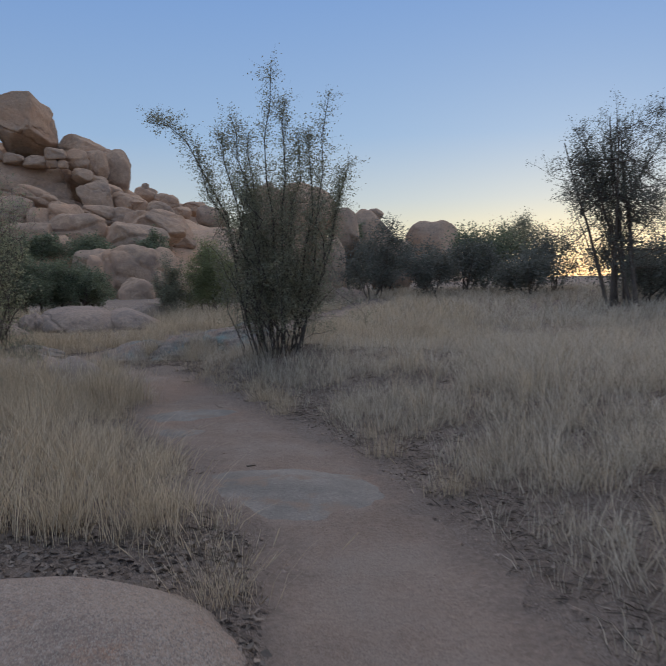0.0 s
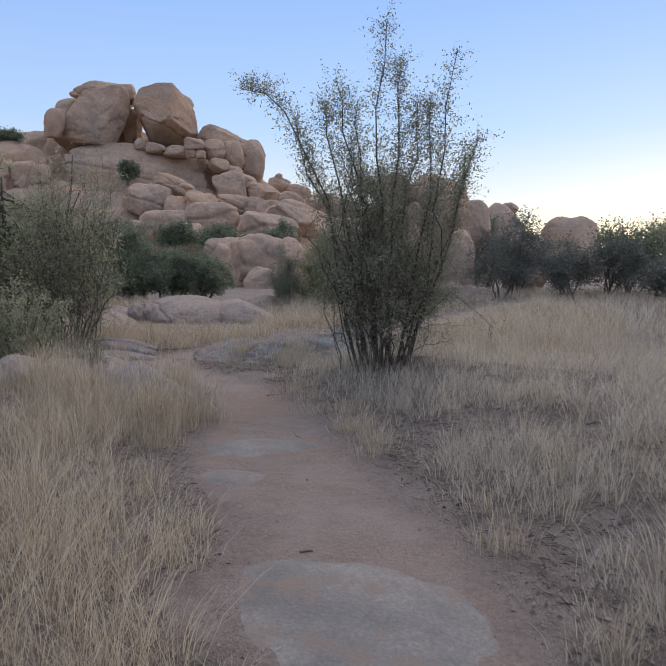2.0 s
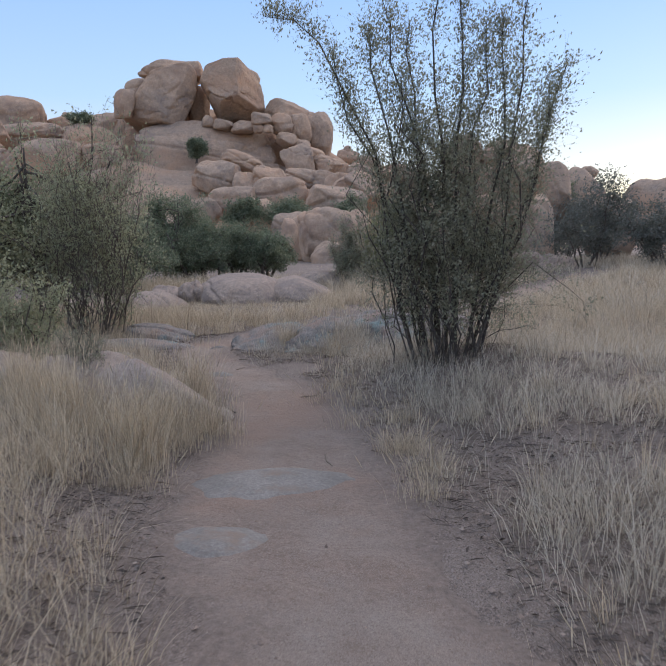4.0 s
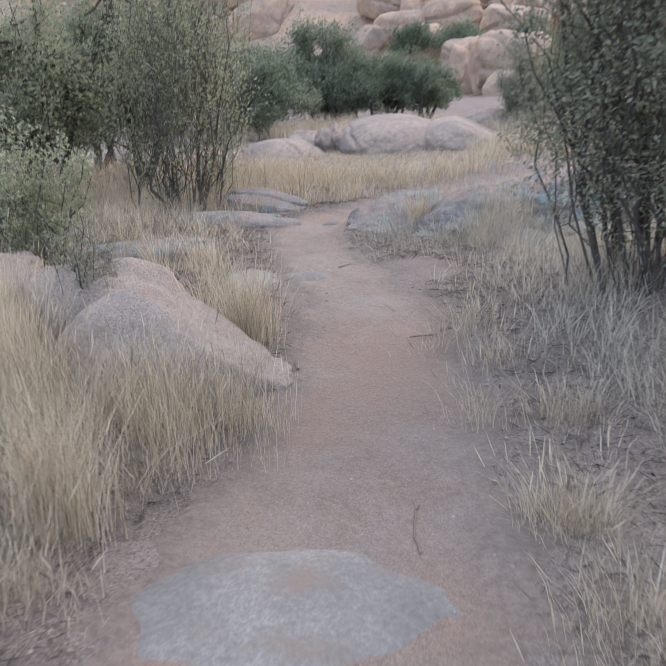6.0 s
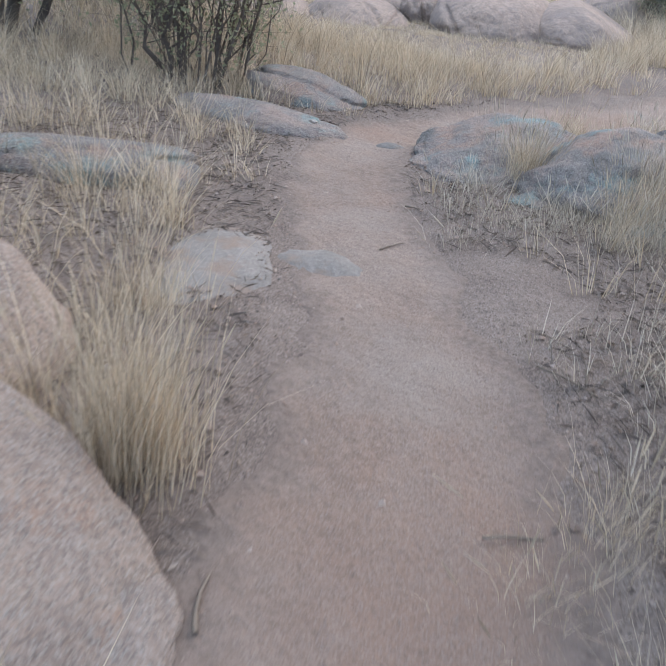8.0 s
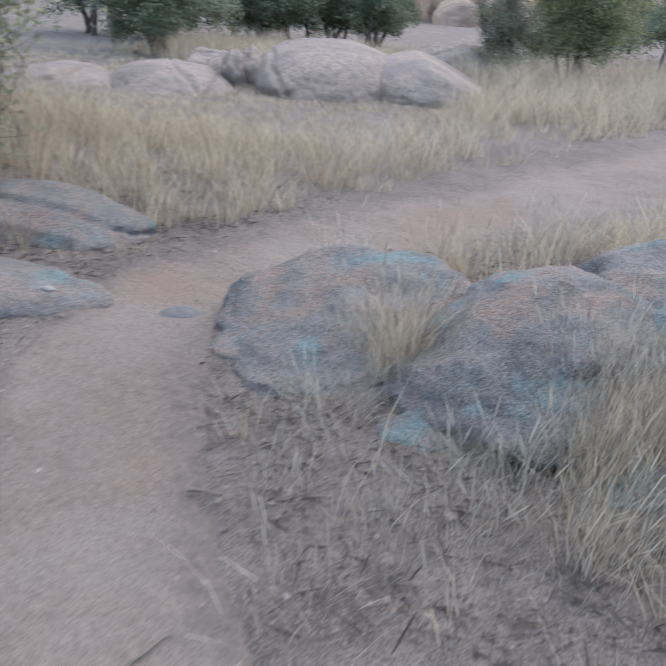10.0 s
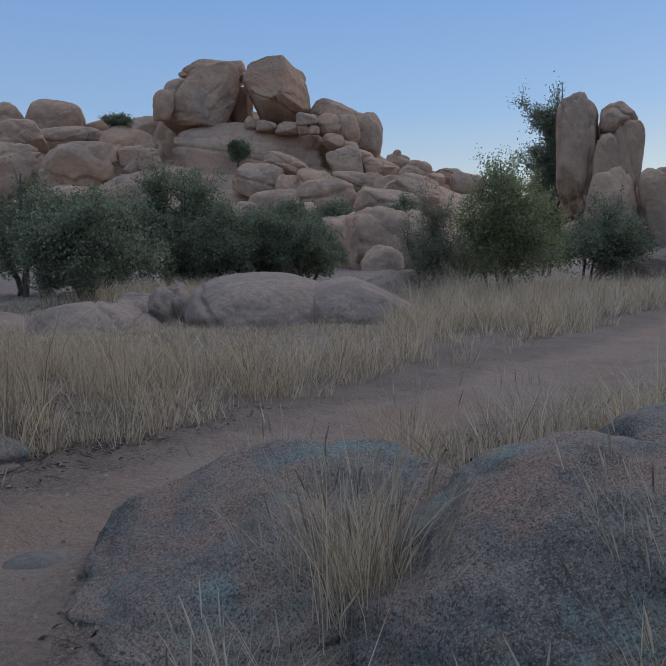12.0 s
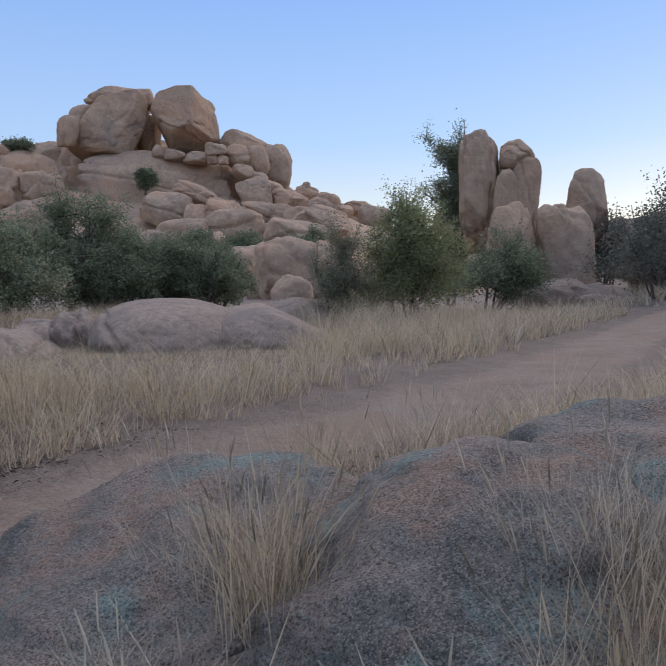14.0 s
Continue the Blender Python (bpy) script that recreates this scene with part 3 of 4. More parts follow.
boulder((-0.01, 43.4, 4.3), (1.24, 1.99, 3.54), -4.1, -5, 4.5, rough=0.1, cuts=1, facets=4, level=5, planes=[(0.3, -0.95, 0, 0.7)], name="rock_spire", label="upright weathered granite spire beside other spires", group="granite spires", category="rock spire")
boulder((-0.67, 44.4, 4.61), (1.16, 1.86, 4.36), -2.9, 0, 4.2, rough=0.12, cuts=2, facets=4, level=5, name="rock_spire", label="upright weathered granite spire beside other spires", group="granite spires", category="rock spire")
boulder((-0.57, 41.8, 2.61), (1.95, 2.14, 3.17), -3.3, 10, 3.6, rough=0.14, cuts=3, facets=6, level=5, planes=[(-0.8, 0, 0.6, 0.84), (0.6, -0.6, 0.5, 0.85)], name="rock_spire", label="upright weathered granite spire beside other spires", group="granite spires", category="rock spire")
boulder((0.42, 43.4, 2.46), (0.68, 1.09, 2.67), -4.9, 0, 3.6, rough=0.14, cuts=2, facets=4, level=5, name="rock_spire", label="upright weathered granite spire beside other spires", group="granite spires", category="rock spire")
boulder((1.46, 42.0, 1.98), (2.22, 1.91, 4.03), -7.1, 4, 4.2, rough=0.14, cuts=3, facets=5, level=5, planes=[(-0.3, -0.95, 0.1, 0.8)], name="rock_spire", label="upright weathered granite spire beside other spires", group="granite spires", category="rock spire")
boulder((2.68, 45.5, 4.26), (1.83, 1.82, 3.27), -8.4, -2, 3.4, rough=0.1, cuts=1, facets=4, level=5, planes=[(-0.95, 0, 0.3, 0.88), (0.96, 0, 0.25, 0.92)], name="rock_spire", label="upright weathered granite spire beside other spires", group="granite spires", category="rock spire")
boulder((5.47, 44.5, 2.19), (2.7, 2.48, 3.56), -13.5, 0, 3.2, rough=0.12, cuts=2, facets=5, level=5, name="rock_spire", label="upright weathered granite spire beside other spires", group="granite spires", category="rock spire")
boulder((0.91, 40.5, 0.29), (2.81, 3.16, 2.02), -6.4, 0, 3.0, material=SLAB_GRANITE, level=5, cuts=3, label="low pinkish granite outcrop at the meadow edge", category="outcrop")
boulder((2.54, 39.5, 0.2), (2.13, 2.34, 1.84), -10.0, -8, 3.0, material=SLAB_GRANITE, level=5, cuts=2, label="low pinkish granite outcrop at the meadow edge", category="outcrop")
boulder((2.45, 39.0, -0.02), (2.48, 2.71, 1.61), -10.0, -10, 2.8, material=SLAB_GRANITE, level=5, cuts=2, label="low pinkish granite outcrop at the meadow edge", category="outcrop")

# the cracked whaleback slab behind the trail
SLAB = dict(material=SLAB_GRANITE, facets=0, crack=0.008, group="whaleback slab", category="rock slab", name="rock_slab", label="pinkish grey whaleback granite slab split by cracks")
boulder((-7.6, 25.2, -0.1), (2.66, 5.81, 1.77), 21.8, 0, 2.5, level=6, rough=0.06, cuts=0, planes=[(0.98, 0, -0.2, 0.79)], joints=[(0.93, 0.1, 0.35, -0.5)], **SLAB)
boulder((-5.66, 25.4, -0.13), (2.29, 4.58, 1.64), 14.1, 0, 2.5, level=6, rough=0.06, cuts=0, planes=[(-0.98, 0, 0.2, 0.86), (0.55, 0, 0.83, 0.72)], **SLAB)
boulder((-8.65, 24.0, -0.06), (0.84, 1.64, 1.42), 27.8, 8, 3.4, level=5, rough=0.22, cuts=4, **SLAB)
boulder((-10.13, 25.6, -0.33), (1.46, 1.98, 1.54), 29.9, 4, 3.0, level=5, rough=0.16, cuts=3, **SLAB)
boulder((-9.43, 22.8, -0.44), (2.29, 3.42, 1.63), 33.3, -2, 2.5, level=6, rough=0.08, cuts=0, joints=[(0.9, 0.1, 0.4, 0.45), (0.85, 0, -0.5, 0.1)], **SLAB)
boulder((-10.95, 22.0, -0.4), (2.34, 2.89, 1.3), 40.8, 4, 2.5, level=5, rough=0.08, cuts=1, **SLAB)
boulder((-16.06, 27.0, -0.91), (2.74, 3.39, 1.85), 42.7, 4, 2.6, level=5, rough=0.1, cuts=1, **SLAB)


# broad sunken rocks filling the hill between the great boulders
fill = np.random.default_rng(5)
for _ in range(60):
    x, y = fill.uniform(-125, 0), fill.uniform(102, 168)
    w = fill.uniform(5.0, 13.0)
    if -100 < x < -16:
        continue
    boulder((x, y, float(hill_z(np.array([x]), np.array([y]))[0]) - 0.12 * w), (w, w * fill.uniform(0.7, 1.0), w * fill.uniform(0.6, 1.0)), fill.uniform(0, 360), fill.uniform(-30, 30), fill.uniform(2.8, 4.0),
            level=4, rough=0.14, cuts=2, group="hill boulders", label="broad sunken granite rock among boulders on the hill")

# rocks along the trail
NEAR = dict(material=NEAR_GRANITE, level=5, category="rock", name="rock")
boulder((-1.25, 1.3, -0.05), (2.7, 2.3, 0.56), 10, 0, 2.4, rough=0.08, cuts=1, label="low rough granite rock beside the trail", **NEAR)
boulder((-2.72, 9.22, -0.02), (1.4, 1.1, 1.14), 22, 0, 2.2, rough=0.12, cuts=0, facets=2, crack=0.006, planes=[(0.66, 0.1, 0.75, 0.66)], label="rounded pinkish granite boulder beside the trail", **NEAR)
boulder((-3.75, 9.75, -0.02), (1.5, 1.2, 1.14), 20, -6, 2.3, rough=0.12, cuts=0, facets=2, crack=0.006, label="taller pinkish granite boulder behind dry grass", **NEAR)
boulder((-4.75, 9.9, 0.05), (0.8, 0.9, 0.95), 26, -8, 2.6, rough=0.2, cuts=2, label="grey granite boulder behind a pinkish one", **NEAR)
boulder((-2.16, 9.4, -0.04), (0.34, 0.5, 0.2), 26, 0, 2.6, rough=0.2, cuts=0, label="small grey stone at the foot of a boulder", **NEAR)
boulder((-5.0, 11.9, 0.02), (1.5, 0.9, 0.36), 30, 0, 2.4, rough=0.1, cuts=1, label="low grey rock half hidden in dry grass", **dict(NEAR, material=LICHEN))
boulder((-5.15, 14.0, -0.04), (1.75, 0.75, 0.36), 10, -4, 2.4, rough=0.1, cuts=1, label="low pale rock with a white chip on top", **dict(NEAR, material=LICHEN))
boulder((-5.45, 15.05, 0.0), (1.35, 0.9, 0.5), 10, -8, 2.4, rough=0.12, cuts=1, label="small grey granite rock at the trail bend", **dict(NEAR, material=LICHEN))
STEP = dict(material=STEP_STONE, level=5, category="stone", name="trail_stone", group="stones set in the trail", rough=0.1, cuts=0, facets=0, crack=0.0)
for x, y, a, b, head, label in [(0.0, 4.24, 1.75, 1.3, -12, "flat grey stone worn into the trail"), (-1.05, 6.55, 0.58, 0.46, 10, "small flat grey stone worn into the trail"),
                                (-1.08, 7.6, 1.16, 0.58, 28, "long flat grey stone worn into the trail"), (-3.48, 11.35, 0.55, 0.85, 30, "flush grey stone at the trail edge"),
                                (-3.15, 11.8, 0.5, 0.36, 30, "small grey stone nearly buried in the trail"), (-4.04, 14.32, 0.28, 0.2, 20, "small pale stone half buried in the trail")]:
    boulder((x, y, gz(x, y) + (0.054 if y < 11 else 0.045) - 0.16), (1.6 * a, 1.6 * b, 0.32), head, 0, 2.1, label=label, **STEP)
    FOOT[-1] = (x, y, a / 2, 0.0, a / 2, b / 2, radians(head))
ROUGH = dict(material=LICHEN, category="rock", name="lichen_rock", group="lichened outcrop", crack=0.012)
boulder((-3.12, 14.38, -0.03), (1.45, 1.55, 0.76), 30, 0, 2.5, level=6, rough=0.2, cuts=0, planes=[(-0.55, -0.1, 0.83, 0.6), (-0.1, -0.62, 0.78, 0.6)], label="dark lichen-spotted granite rock at the trail bend", facets=0, **ROUGH)
boulder((-1.2, 14.7, 0.02), (2.6, 2.35, 1.32), -8, 0, 2.3, level=6, rough=0.24, cuts=0, label="large blue-grey lichened granite rock in dry grass", facets=0, **ROUGH)
boulder((-2.12, 14.45, -0.02), (1.55, 2.0, 1.0), -14, 0, 2.3, level=6, rough=0.2, cuts=0, facets=0, label="blue-grey lichened shoulder of a larger rock", **ROUGH)
boulder((-2.58, 13.6, -0.02), (0.42, 0.32, 0.2), 0, 0, 2.3, level=4, rough=0.2, cuts=1, label="small lichened stone under a larger rock", **ROUGH)
boulder((-1.5, 13.55, -0.02), (0.9, 0.55, 0.36), 10, 0, 2.3, level=4, rough=0.2, cuts=1, label="low grey rock showing through dry grass", **ROUGH)
CHIP = dict(material=WHITE_STONE, level=3, category="stone", name="white_stone", rough=0.5, cuts=1, facets=9)
boulder((-4.6, 13.95, 0.11), (0.075, 0.05, 0.035), 0, 0, 2.6, label="white quartz chip lying on a low rock", **CHIP)

# ---- wood and leaves ----


def tubes(pts, radii, sides=5):
    """Tapered tubes along (n, m, 3) lines with (n, m) radii."""
    n, m = pts.shape[:2]
    ahead = np.gradient(pts, axis=1)
    ahead /= np.linalg.norm(ahead, axis=2)[..., None] + 1e-9
    ref = np.where(np.abs(ahead[..., 2:]) > 0.9, np.array([1.0, 0, 0]), np.array([0, 0, 1.0]))
    u = np.cross(ahead, ref)
    u /= np.linalg.norm(u, axis=2)[..., None] + 1e-9
    w = np.cross(ahead, u)
    a = np.arange(sides) * 2 * np.pi / sides
    ring = pts[:, :, None] + radii[:, :, None, None] * (np.cos(a)[:, None] * u[:, :, None] + np.sin(a)[:, None] * w[:, :, None])
    i = np.arange(n * m * sides).reshape(n, m, sides)
    j = np.roll(i, -1, 2)
    f = np.stack([i[:, :-1], j[:, :-1], j[:, 1:], i[:, 1:]], -1).reshape(-1, 4)
    return ring.reshape(-1, 3), f


def curves(rng, a, b, m, sag, wobble):
    """Bent lines from a to b; sag lifts the middle, wobble shakes it."""
    u = np.linspace(0, 1, m)[None, :, None]
    span = np.linalg.norm(b - a, axis=1)[:, None, None]
    p = a[:, None] * (1 - u) + b[:, None] * u
    p = p + np.array([0, 0, 1.0]) * sag * span * np.sin(np.pi * u)
    return p + rng.normal(size=p.shape) * wobble * span * np.sin(np.pi * np.clip(u, 0, 1)) ** 0.7


def leaf_faces(rng, at, length, width, up=0.2):
    n = len(at)
    d = rng.normal(size=(n, 3)) + np.array([0, 0, up])
    d /= np.linalg.norm(d, axis=1)[:, None]
    s = np.cross(d, rng.normal(size=(n, 3)))
    s /= np.linalg.norm(s, axis=1)[:, None] + 1e-9
    ln = (length * rng.uniform(0.6, 1.3, n))[:, None]
    wd = (width * rng.uniform(0.6, 1.3, n))[:, None]
    v = np.stack([at, at + d * ln * 0.5 + s * wd * 0.5, at + d * ln, at + d * ln * 0.5 - s * wd * 0.5], 1)
    return v.reshape(-1, 3), np.arange(4 * n).reshape(-1, 4)


PLANTS = [100]


def plant(name, base, height, width, lobes, stems=3, limbs=40, twigs=500, leaves=9000, leaf=(0.09, 0.05), trunk=0.09, leaf_mat=None, wood_mat=None,
          label="", category="tree", group="", spread=0.12, sag=0.05, twig_up=0.5, twig_len=0.14, scatter=0.035, leaders=(), gap=0.06):
    """lobes: crown ellipsoids as (x, y, z, rx, ry, rz), in widths and heights of the plant."""
    PLANTS[0] += 1
    rng = np.random.default_rng(PLANTS[0])
    dim = np.array([width, width, height])
    lobe = np.array(lobes, float)
    weight = lobe[:, 3:].prod(1) ** (0.36 if stems > 8 else 0.7)
    weight = weight / weight.sum()

    def crown(n):
        out = np.zeros((0, 3))
        while len(out) < n:
            pick = lobe[rng.choice(len(lobe), 2 * n, p=weight)]
            d = rng.normal(size=(2 * n, 3))
            d /= np.linalg.norm(d, axis=1)[:, None]
            p = (pick[:, :3] + d * pick[:, 3:] * (rng.uniform(0.2, 1, 2 * n) ** 0.4)[:, None]) * dim
            out = np.vstack([out, p[fbm(p * 5.0 / width + PLANTS[0], 2) > (gap if stems < 9 else -0.4)]])
        return out[:n]

    root = new(name)
    root.location = base
    foot = rng.normal(size=(stems, 3)) * np.array([spread, spread, 0]) * width * 0.4 - np.array([0, 0, 0.08])
    tips = crown(stems * 6)
    tips = tips[np.argsort(-tips[:, 2])][:stems] if stems < 9 else tips[tips[:, 2] > 0.22 * height][:stems]
    stems = len(tips)
    if stems > 8:
        foot = tips * np.array([0.32, 0.32, 0]) + rng.normal(size=tips.shape) * np.array([0.05, 0.05, 0]) * width - np.array([0, 0, 0.08])
    sp = curves(rng, foot[:stems], tips, 7, 0.0, 0.012 if stems < 9 else 0.045)
    taper = np.linspace(1, 0.22, 7)[None]
    thick = trunk * (rng.uniform(0.6, 1.1, (stems, 1)) if stems < 9 else 0.45 + 1.7 * rng.uniform(0, 1, (stems, 1)) ** 3) * taper
    many = stems
    if leaders:
        u = np.linspace(0, 1, 7)
        lead = np.array([[[np.interp(v, np.linspace(0, 1, len(row)), [q[0] for q in row]), 0.12 * math.sin(3 * v + i), np.interp(v, np.linspace(0, 1, len(row)), [q[1] for q in row])] for v in u] for i, row in enumerate(leaders)])
        sizes = np.where(np.arange(len(lead)) < len(lead) - 2, 0.018, 0.008)[:, None]
        lead[:, 1:] += rng.normal(size=lead[:, 1:].shape) * 0.03
        sp, thick, stems = np.concatenate([sp, lead]), np.concatenate([thick, sizes * np.linspace(1, 0.2, 7)[None]]), stems + len(lead)
    for pick in ([[n] for n in range(stems)] if stems < 9 else [list(range(stems))]):
        sv, sf = tubes(sp[pick], thick[pick], 7)
        one = part("trunk" if trunk > 0.08 else "stem", np_mesh("stem", sv, sf, True), wood_mat or BARK, root)
        if len(pick) > 1:
            one["kind"] = "stuff"
    k, u = rng.integers(0, many, limbs), rng.uniform(1.2, 5.6, limbs)
    lo = np.floor(u).astype(int)
    start = sp[k, lo] * (1 - (u - lo))[:, None] + sp[k, lo + 1] * (u - lo)[:, None]
    end = crown(limbs)
    end[:, 2] = np.maximum(end[:, 2], start[:, 2] * 0.7)
    lp = curves(rng, start, end, 6, sag, 0.025)
    lv, lf = tubes(lp, trunk * 0.32 * rng.uniform(0.5, 1.0, (limbs, 1)) * np.linspace(1, 0.2, 6)[None], 4)
    if stems > 8:
        lp = np.concatenate([lp, sp[:, 1:], sp[:, 1:], sp[:, 1:]] + [sp[many:-2, 1:]] * 24)
    k, u = rng.integers(0, len(lp), twigs), rng.uniform(1.2 if stems < 9 else 0.2, 4.99, twigs)
    lo = np.floor(u).astype(int)
    start = lp[k, lo] * (1 - (u - lo))[:, None] + lp[k, lo + 1] * (u - lo)[:, None]
    d = rng.normal(size=(twigs, 3)) + np.array([0, 0, twig_up])
    d /= np.linalg.norm(d, axis=1)[:, None]
    tp = curves(rng, start, start + d * (width * twig_len * rng.uniform(0.5, 1.4, twigs))[:, None], 3, 0.03, 0.05)
    tv, tf = tubes(tp, np.full((twigs, 1), trunk * (0.09 if stems < 9 else 0.13)) * np.linspace(1, 0.35, 3)[None], 3)
    tagged(part("branch", np_mesh("branch", np.vstack([lv, tv]), np.vstack([lf, tf + len(lv)]), True), wood_mat or BARK, root), kind="stuff")
    k, u = rng.integers(0, twigs, leaves), rng.uniform(0.2, 1.99, leaves)
    lo = np.floor(u).astype(int)
    at = tp[k, lo] * (1 - (u - lo))[:, None] + tp[k, lo + 1] * (u - lo)[:, None] + rng.normal(size=(leaves, 3)) * scatter * width
    fv, ff = leaf_faces(rng, at, *leaf)
    tagged(part("foliage", np_mesh("foliage", fv, ff), leaf_mat or OAK_LEAF, root), kind="stuff")
    return tagged(root, label, category, group)


ROUND = [(0, 0, 0.62, 0.48, 0.45, 0.36), (-0.22, 0, 0.45, 0.3, 0.3, 0.3), (0.24, 0.05, 0.48, 0.28, 0.3, 0.3)]
BUSH = [(0, 0, 0.5, 0.48, 0.45, 0.46), (-0.28, 0, 0.35, 0.25, 0.3, 0.33), (0.28, 0, 0.38, 0.26, 0.3, 0.33)]
LOW = [(0, 0, 0.5, 0.4, 0.35, 0.48), (-0.32, 0, 0.42, 0.22, 0.3, 0.4), (0.32, 0, 0.36, 0.22, 0.3, 0.36)]
TALL = [(0, 0, 0.86, 0.24, 0.24, 0.16), (-0.1, 0, 0.62, 0.34, 0.32, 0.16), (0.1, 0, 0.38, 0.45, 0.42, 0.2), (-0.05, 0, 0.2, 0.46, 0.4, 0.16)]

OAK = dict(leaf_mat=OAK_LEAF, category="tree", group="scrub oaks", leaves=21000, twigs=600, limbs=60, leaf=(0.085, 0.05), trunk=0.09, scatter=0.028, twig_len=0.1)
NEAR_OAK = dict(OAK, leaf_mat=OLIVE_LEAF, leaves=24000, twigs=850, leaf=(0.07, 0.04))
plant("scrub_oak", (-14.4, 35.3, 0.0), 4.7, 4.4, ROUND, label="dark green scrub oak with a dark trunk", **OAK)
plant("scrub_oak", (-15.0, 31.4, 0.0), 3.8, 4.2, BUSH, label="dense dark green scrub oak low to the ground", **OAK)
plant("scrub_oak", (-17.9, 32.0, 0.0), 4.0, 4.8, BUSH, label="dense dark green scrub oak low to the ground", **OAK)
plant("scrub_oak", (-11.9, 36.6, 0.0), 3.2, 4.0, BUSH, label="wide low scrub oak behind the granite slab", **OAK)
plant("scrub_oak", (-11.0, 38.8, 0.0), 3.0, 3.2, LOW, label="wide low scrub oak behind the granite slab", **OAK)
plant("scrub_oak", (-16.2, 33.6, 0.0), 3.6, 4.4, BUSH, label="dense dark green scrub oak low to the ground", **OAK)
plant("scrub_oak", (-13.2, 34.0, 0.0), 3.0, 4.2, BUSH, label="dense dark green scrub oak low to the ground", **OAK)
plant("scrub_oak", (-12.3, 34.6, 0.0), 2.7, 3.4, LOW, label="wide low scrub oak behind the granite slab", **OAK)
plant("scrub_oak", (-10.2, 35.6, 0.0), 2.6, 3.0, BUSH, label="wide low scrub oak behind the granite slab", **OAK)
plant("scrub_oak", (-12.6, 27.5, 0.0), 2.6, 3.6, BUSH, label="dark green scrub oak beside the granite slab", **OAK)
plant("scrub_oak", (-9.3, 14.7, 0.0), 4.3, 4.0, BUSH, label="dark green scrub oak beyond a thin shrub", **NEAR_OAK)
plant("scrub_oak", (-8.5, 16.4, 0.0), 4.4, 3.6, BUSH, label="olive green scrub oak beyond a thin shrub", **NEAR_OAK)
plant("scrub_oak", (-9.2, 11.6, 0.0), 2.6, 3.4, BUSH, label="leafy dark green scrub oak near the trail", **NEAR_OAK)
plant("scrub_oak", (-11.6, 18.8, 0.0), 3.6, 4.2, BUSH, label="dark green scrub oak beyond a thin shrub", **OAK)
plant("green_shrub", (-3.43, 30.0, 0.0), 3.2, 2.75, [(0, 0, 0.6, 0.48, 0.46, 0.4), (-0.18, 0, 0.32, 0.36, 0.34, 0.3), (0.2, 0, 0.32, 0.34, 0.34, 0.3)], leaf_mat=GREEN_LEAF, leaves=40000, twigs=1700, limbs=110, leaf=(0.06, 0.036), trunk=0.045, stems=6,
      gap=-0.15, label="bright green rounded leafy shrub behind tall grass", category="shrub")
plant("sapling", (-5.0, 29.5, 0.0), 2.75, 1.9, TALL, leaf_mat=GREY_LEAF, leaves=15000, twigs=1000, limbs=60, leaf=(0.05, 0.03), trunk=0.035, stems=2,
      gap=-0.1, label="thin blue-green sapling beside a bright shrub", category="sapling")
plant("juniper", (-2.95, 44.6, 0.3), 8.0, 3.3, [(0.0, 0, 0.86, 0.36, 0.34, 0.13), (-0.12, 0, 0.72, 0.3, 0.3, 0.1), (0.0, 0, 0.55, 0.42, 0.36, 0.16), (0.12, 0, 0.36, 0.5, 0.44, 0.2), (0.1, 0, 0.18, 0.52, 0.42, 0.16)], leaf_mat=OAK_LEAF, leaves=32000, twigs=1300, leaf=(0.09, 0.05), trunk=0.1, stems=2,
      gap=-0.02, label="tall dark juniper beside granite spires", category="tree")
plant("dark_shrub", (-1.3, 37.3, 0.1), 2.8, 3.4, BUSH, leaf_mat=OAK_LEAF, leaves=20000, twigs=1000, leaf=(0.09, 0.055), trunk=0.05, stems=5, label="dark green shrub below granite spires", category="shrub")
BRUSH = dict(leaf_mat=DARK_LEAF, category="shrub", group="meadow brush", leaves=9000, twigs=320, limbs=30, gap=-0.06, leaf=(0.11, 0.06), trunk=0.05, stems=6, label="dusky grey-green brush at the meadow edge")
for x, y, h, w in [(3.6, 45.8, 4.0, 4.0), (4.6, 41.0, 3.2, 2.8), (3.7, 36.7, 4.2, 4.5), (6.2, 34.4, 2.8, 3.6), (12.8, 36.9, 3.3, 5.4), (13.8, 28.5, 2.3, 4.8), (17.5, 28.2, 3.3, 5.6), (8.2, 37.4, 2.9, 4.4), (16.0, 33.0, 2.8, 5.2), (10.6, 34.2, 2.0, 4.2), (20.5, 33.0, 3.0, 5.4), (1.9, 44.5, 2.4, 3.4)]:
    plant("brush", (x, y, gz(x, y) - 0.05), h, w, BUSH, **BRUSH)
plant("green_brush", (9.9, 39.7, gz(9.9, 39.7)), 4.0, 4.8, BUSH, leaf_mat=OAK_LEAF, leaves=14000, twigs=700, limbs=70, leaf=(0.13, 0.08), trunk=0.06, stems=6, label="rounded dark green bush at the meadow edge", category="shrub")
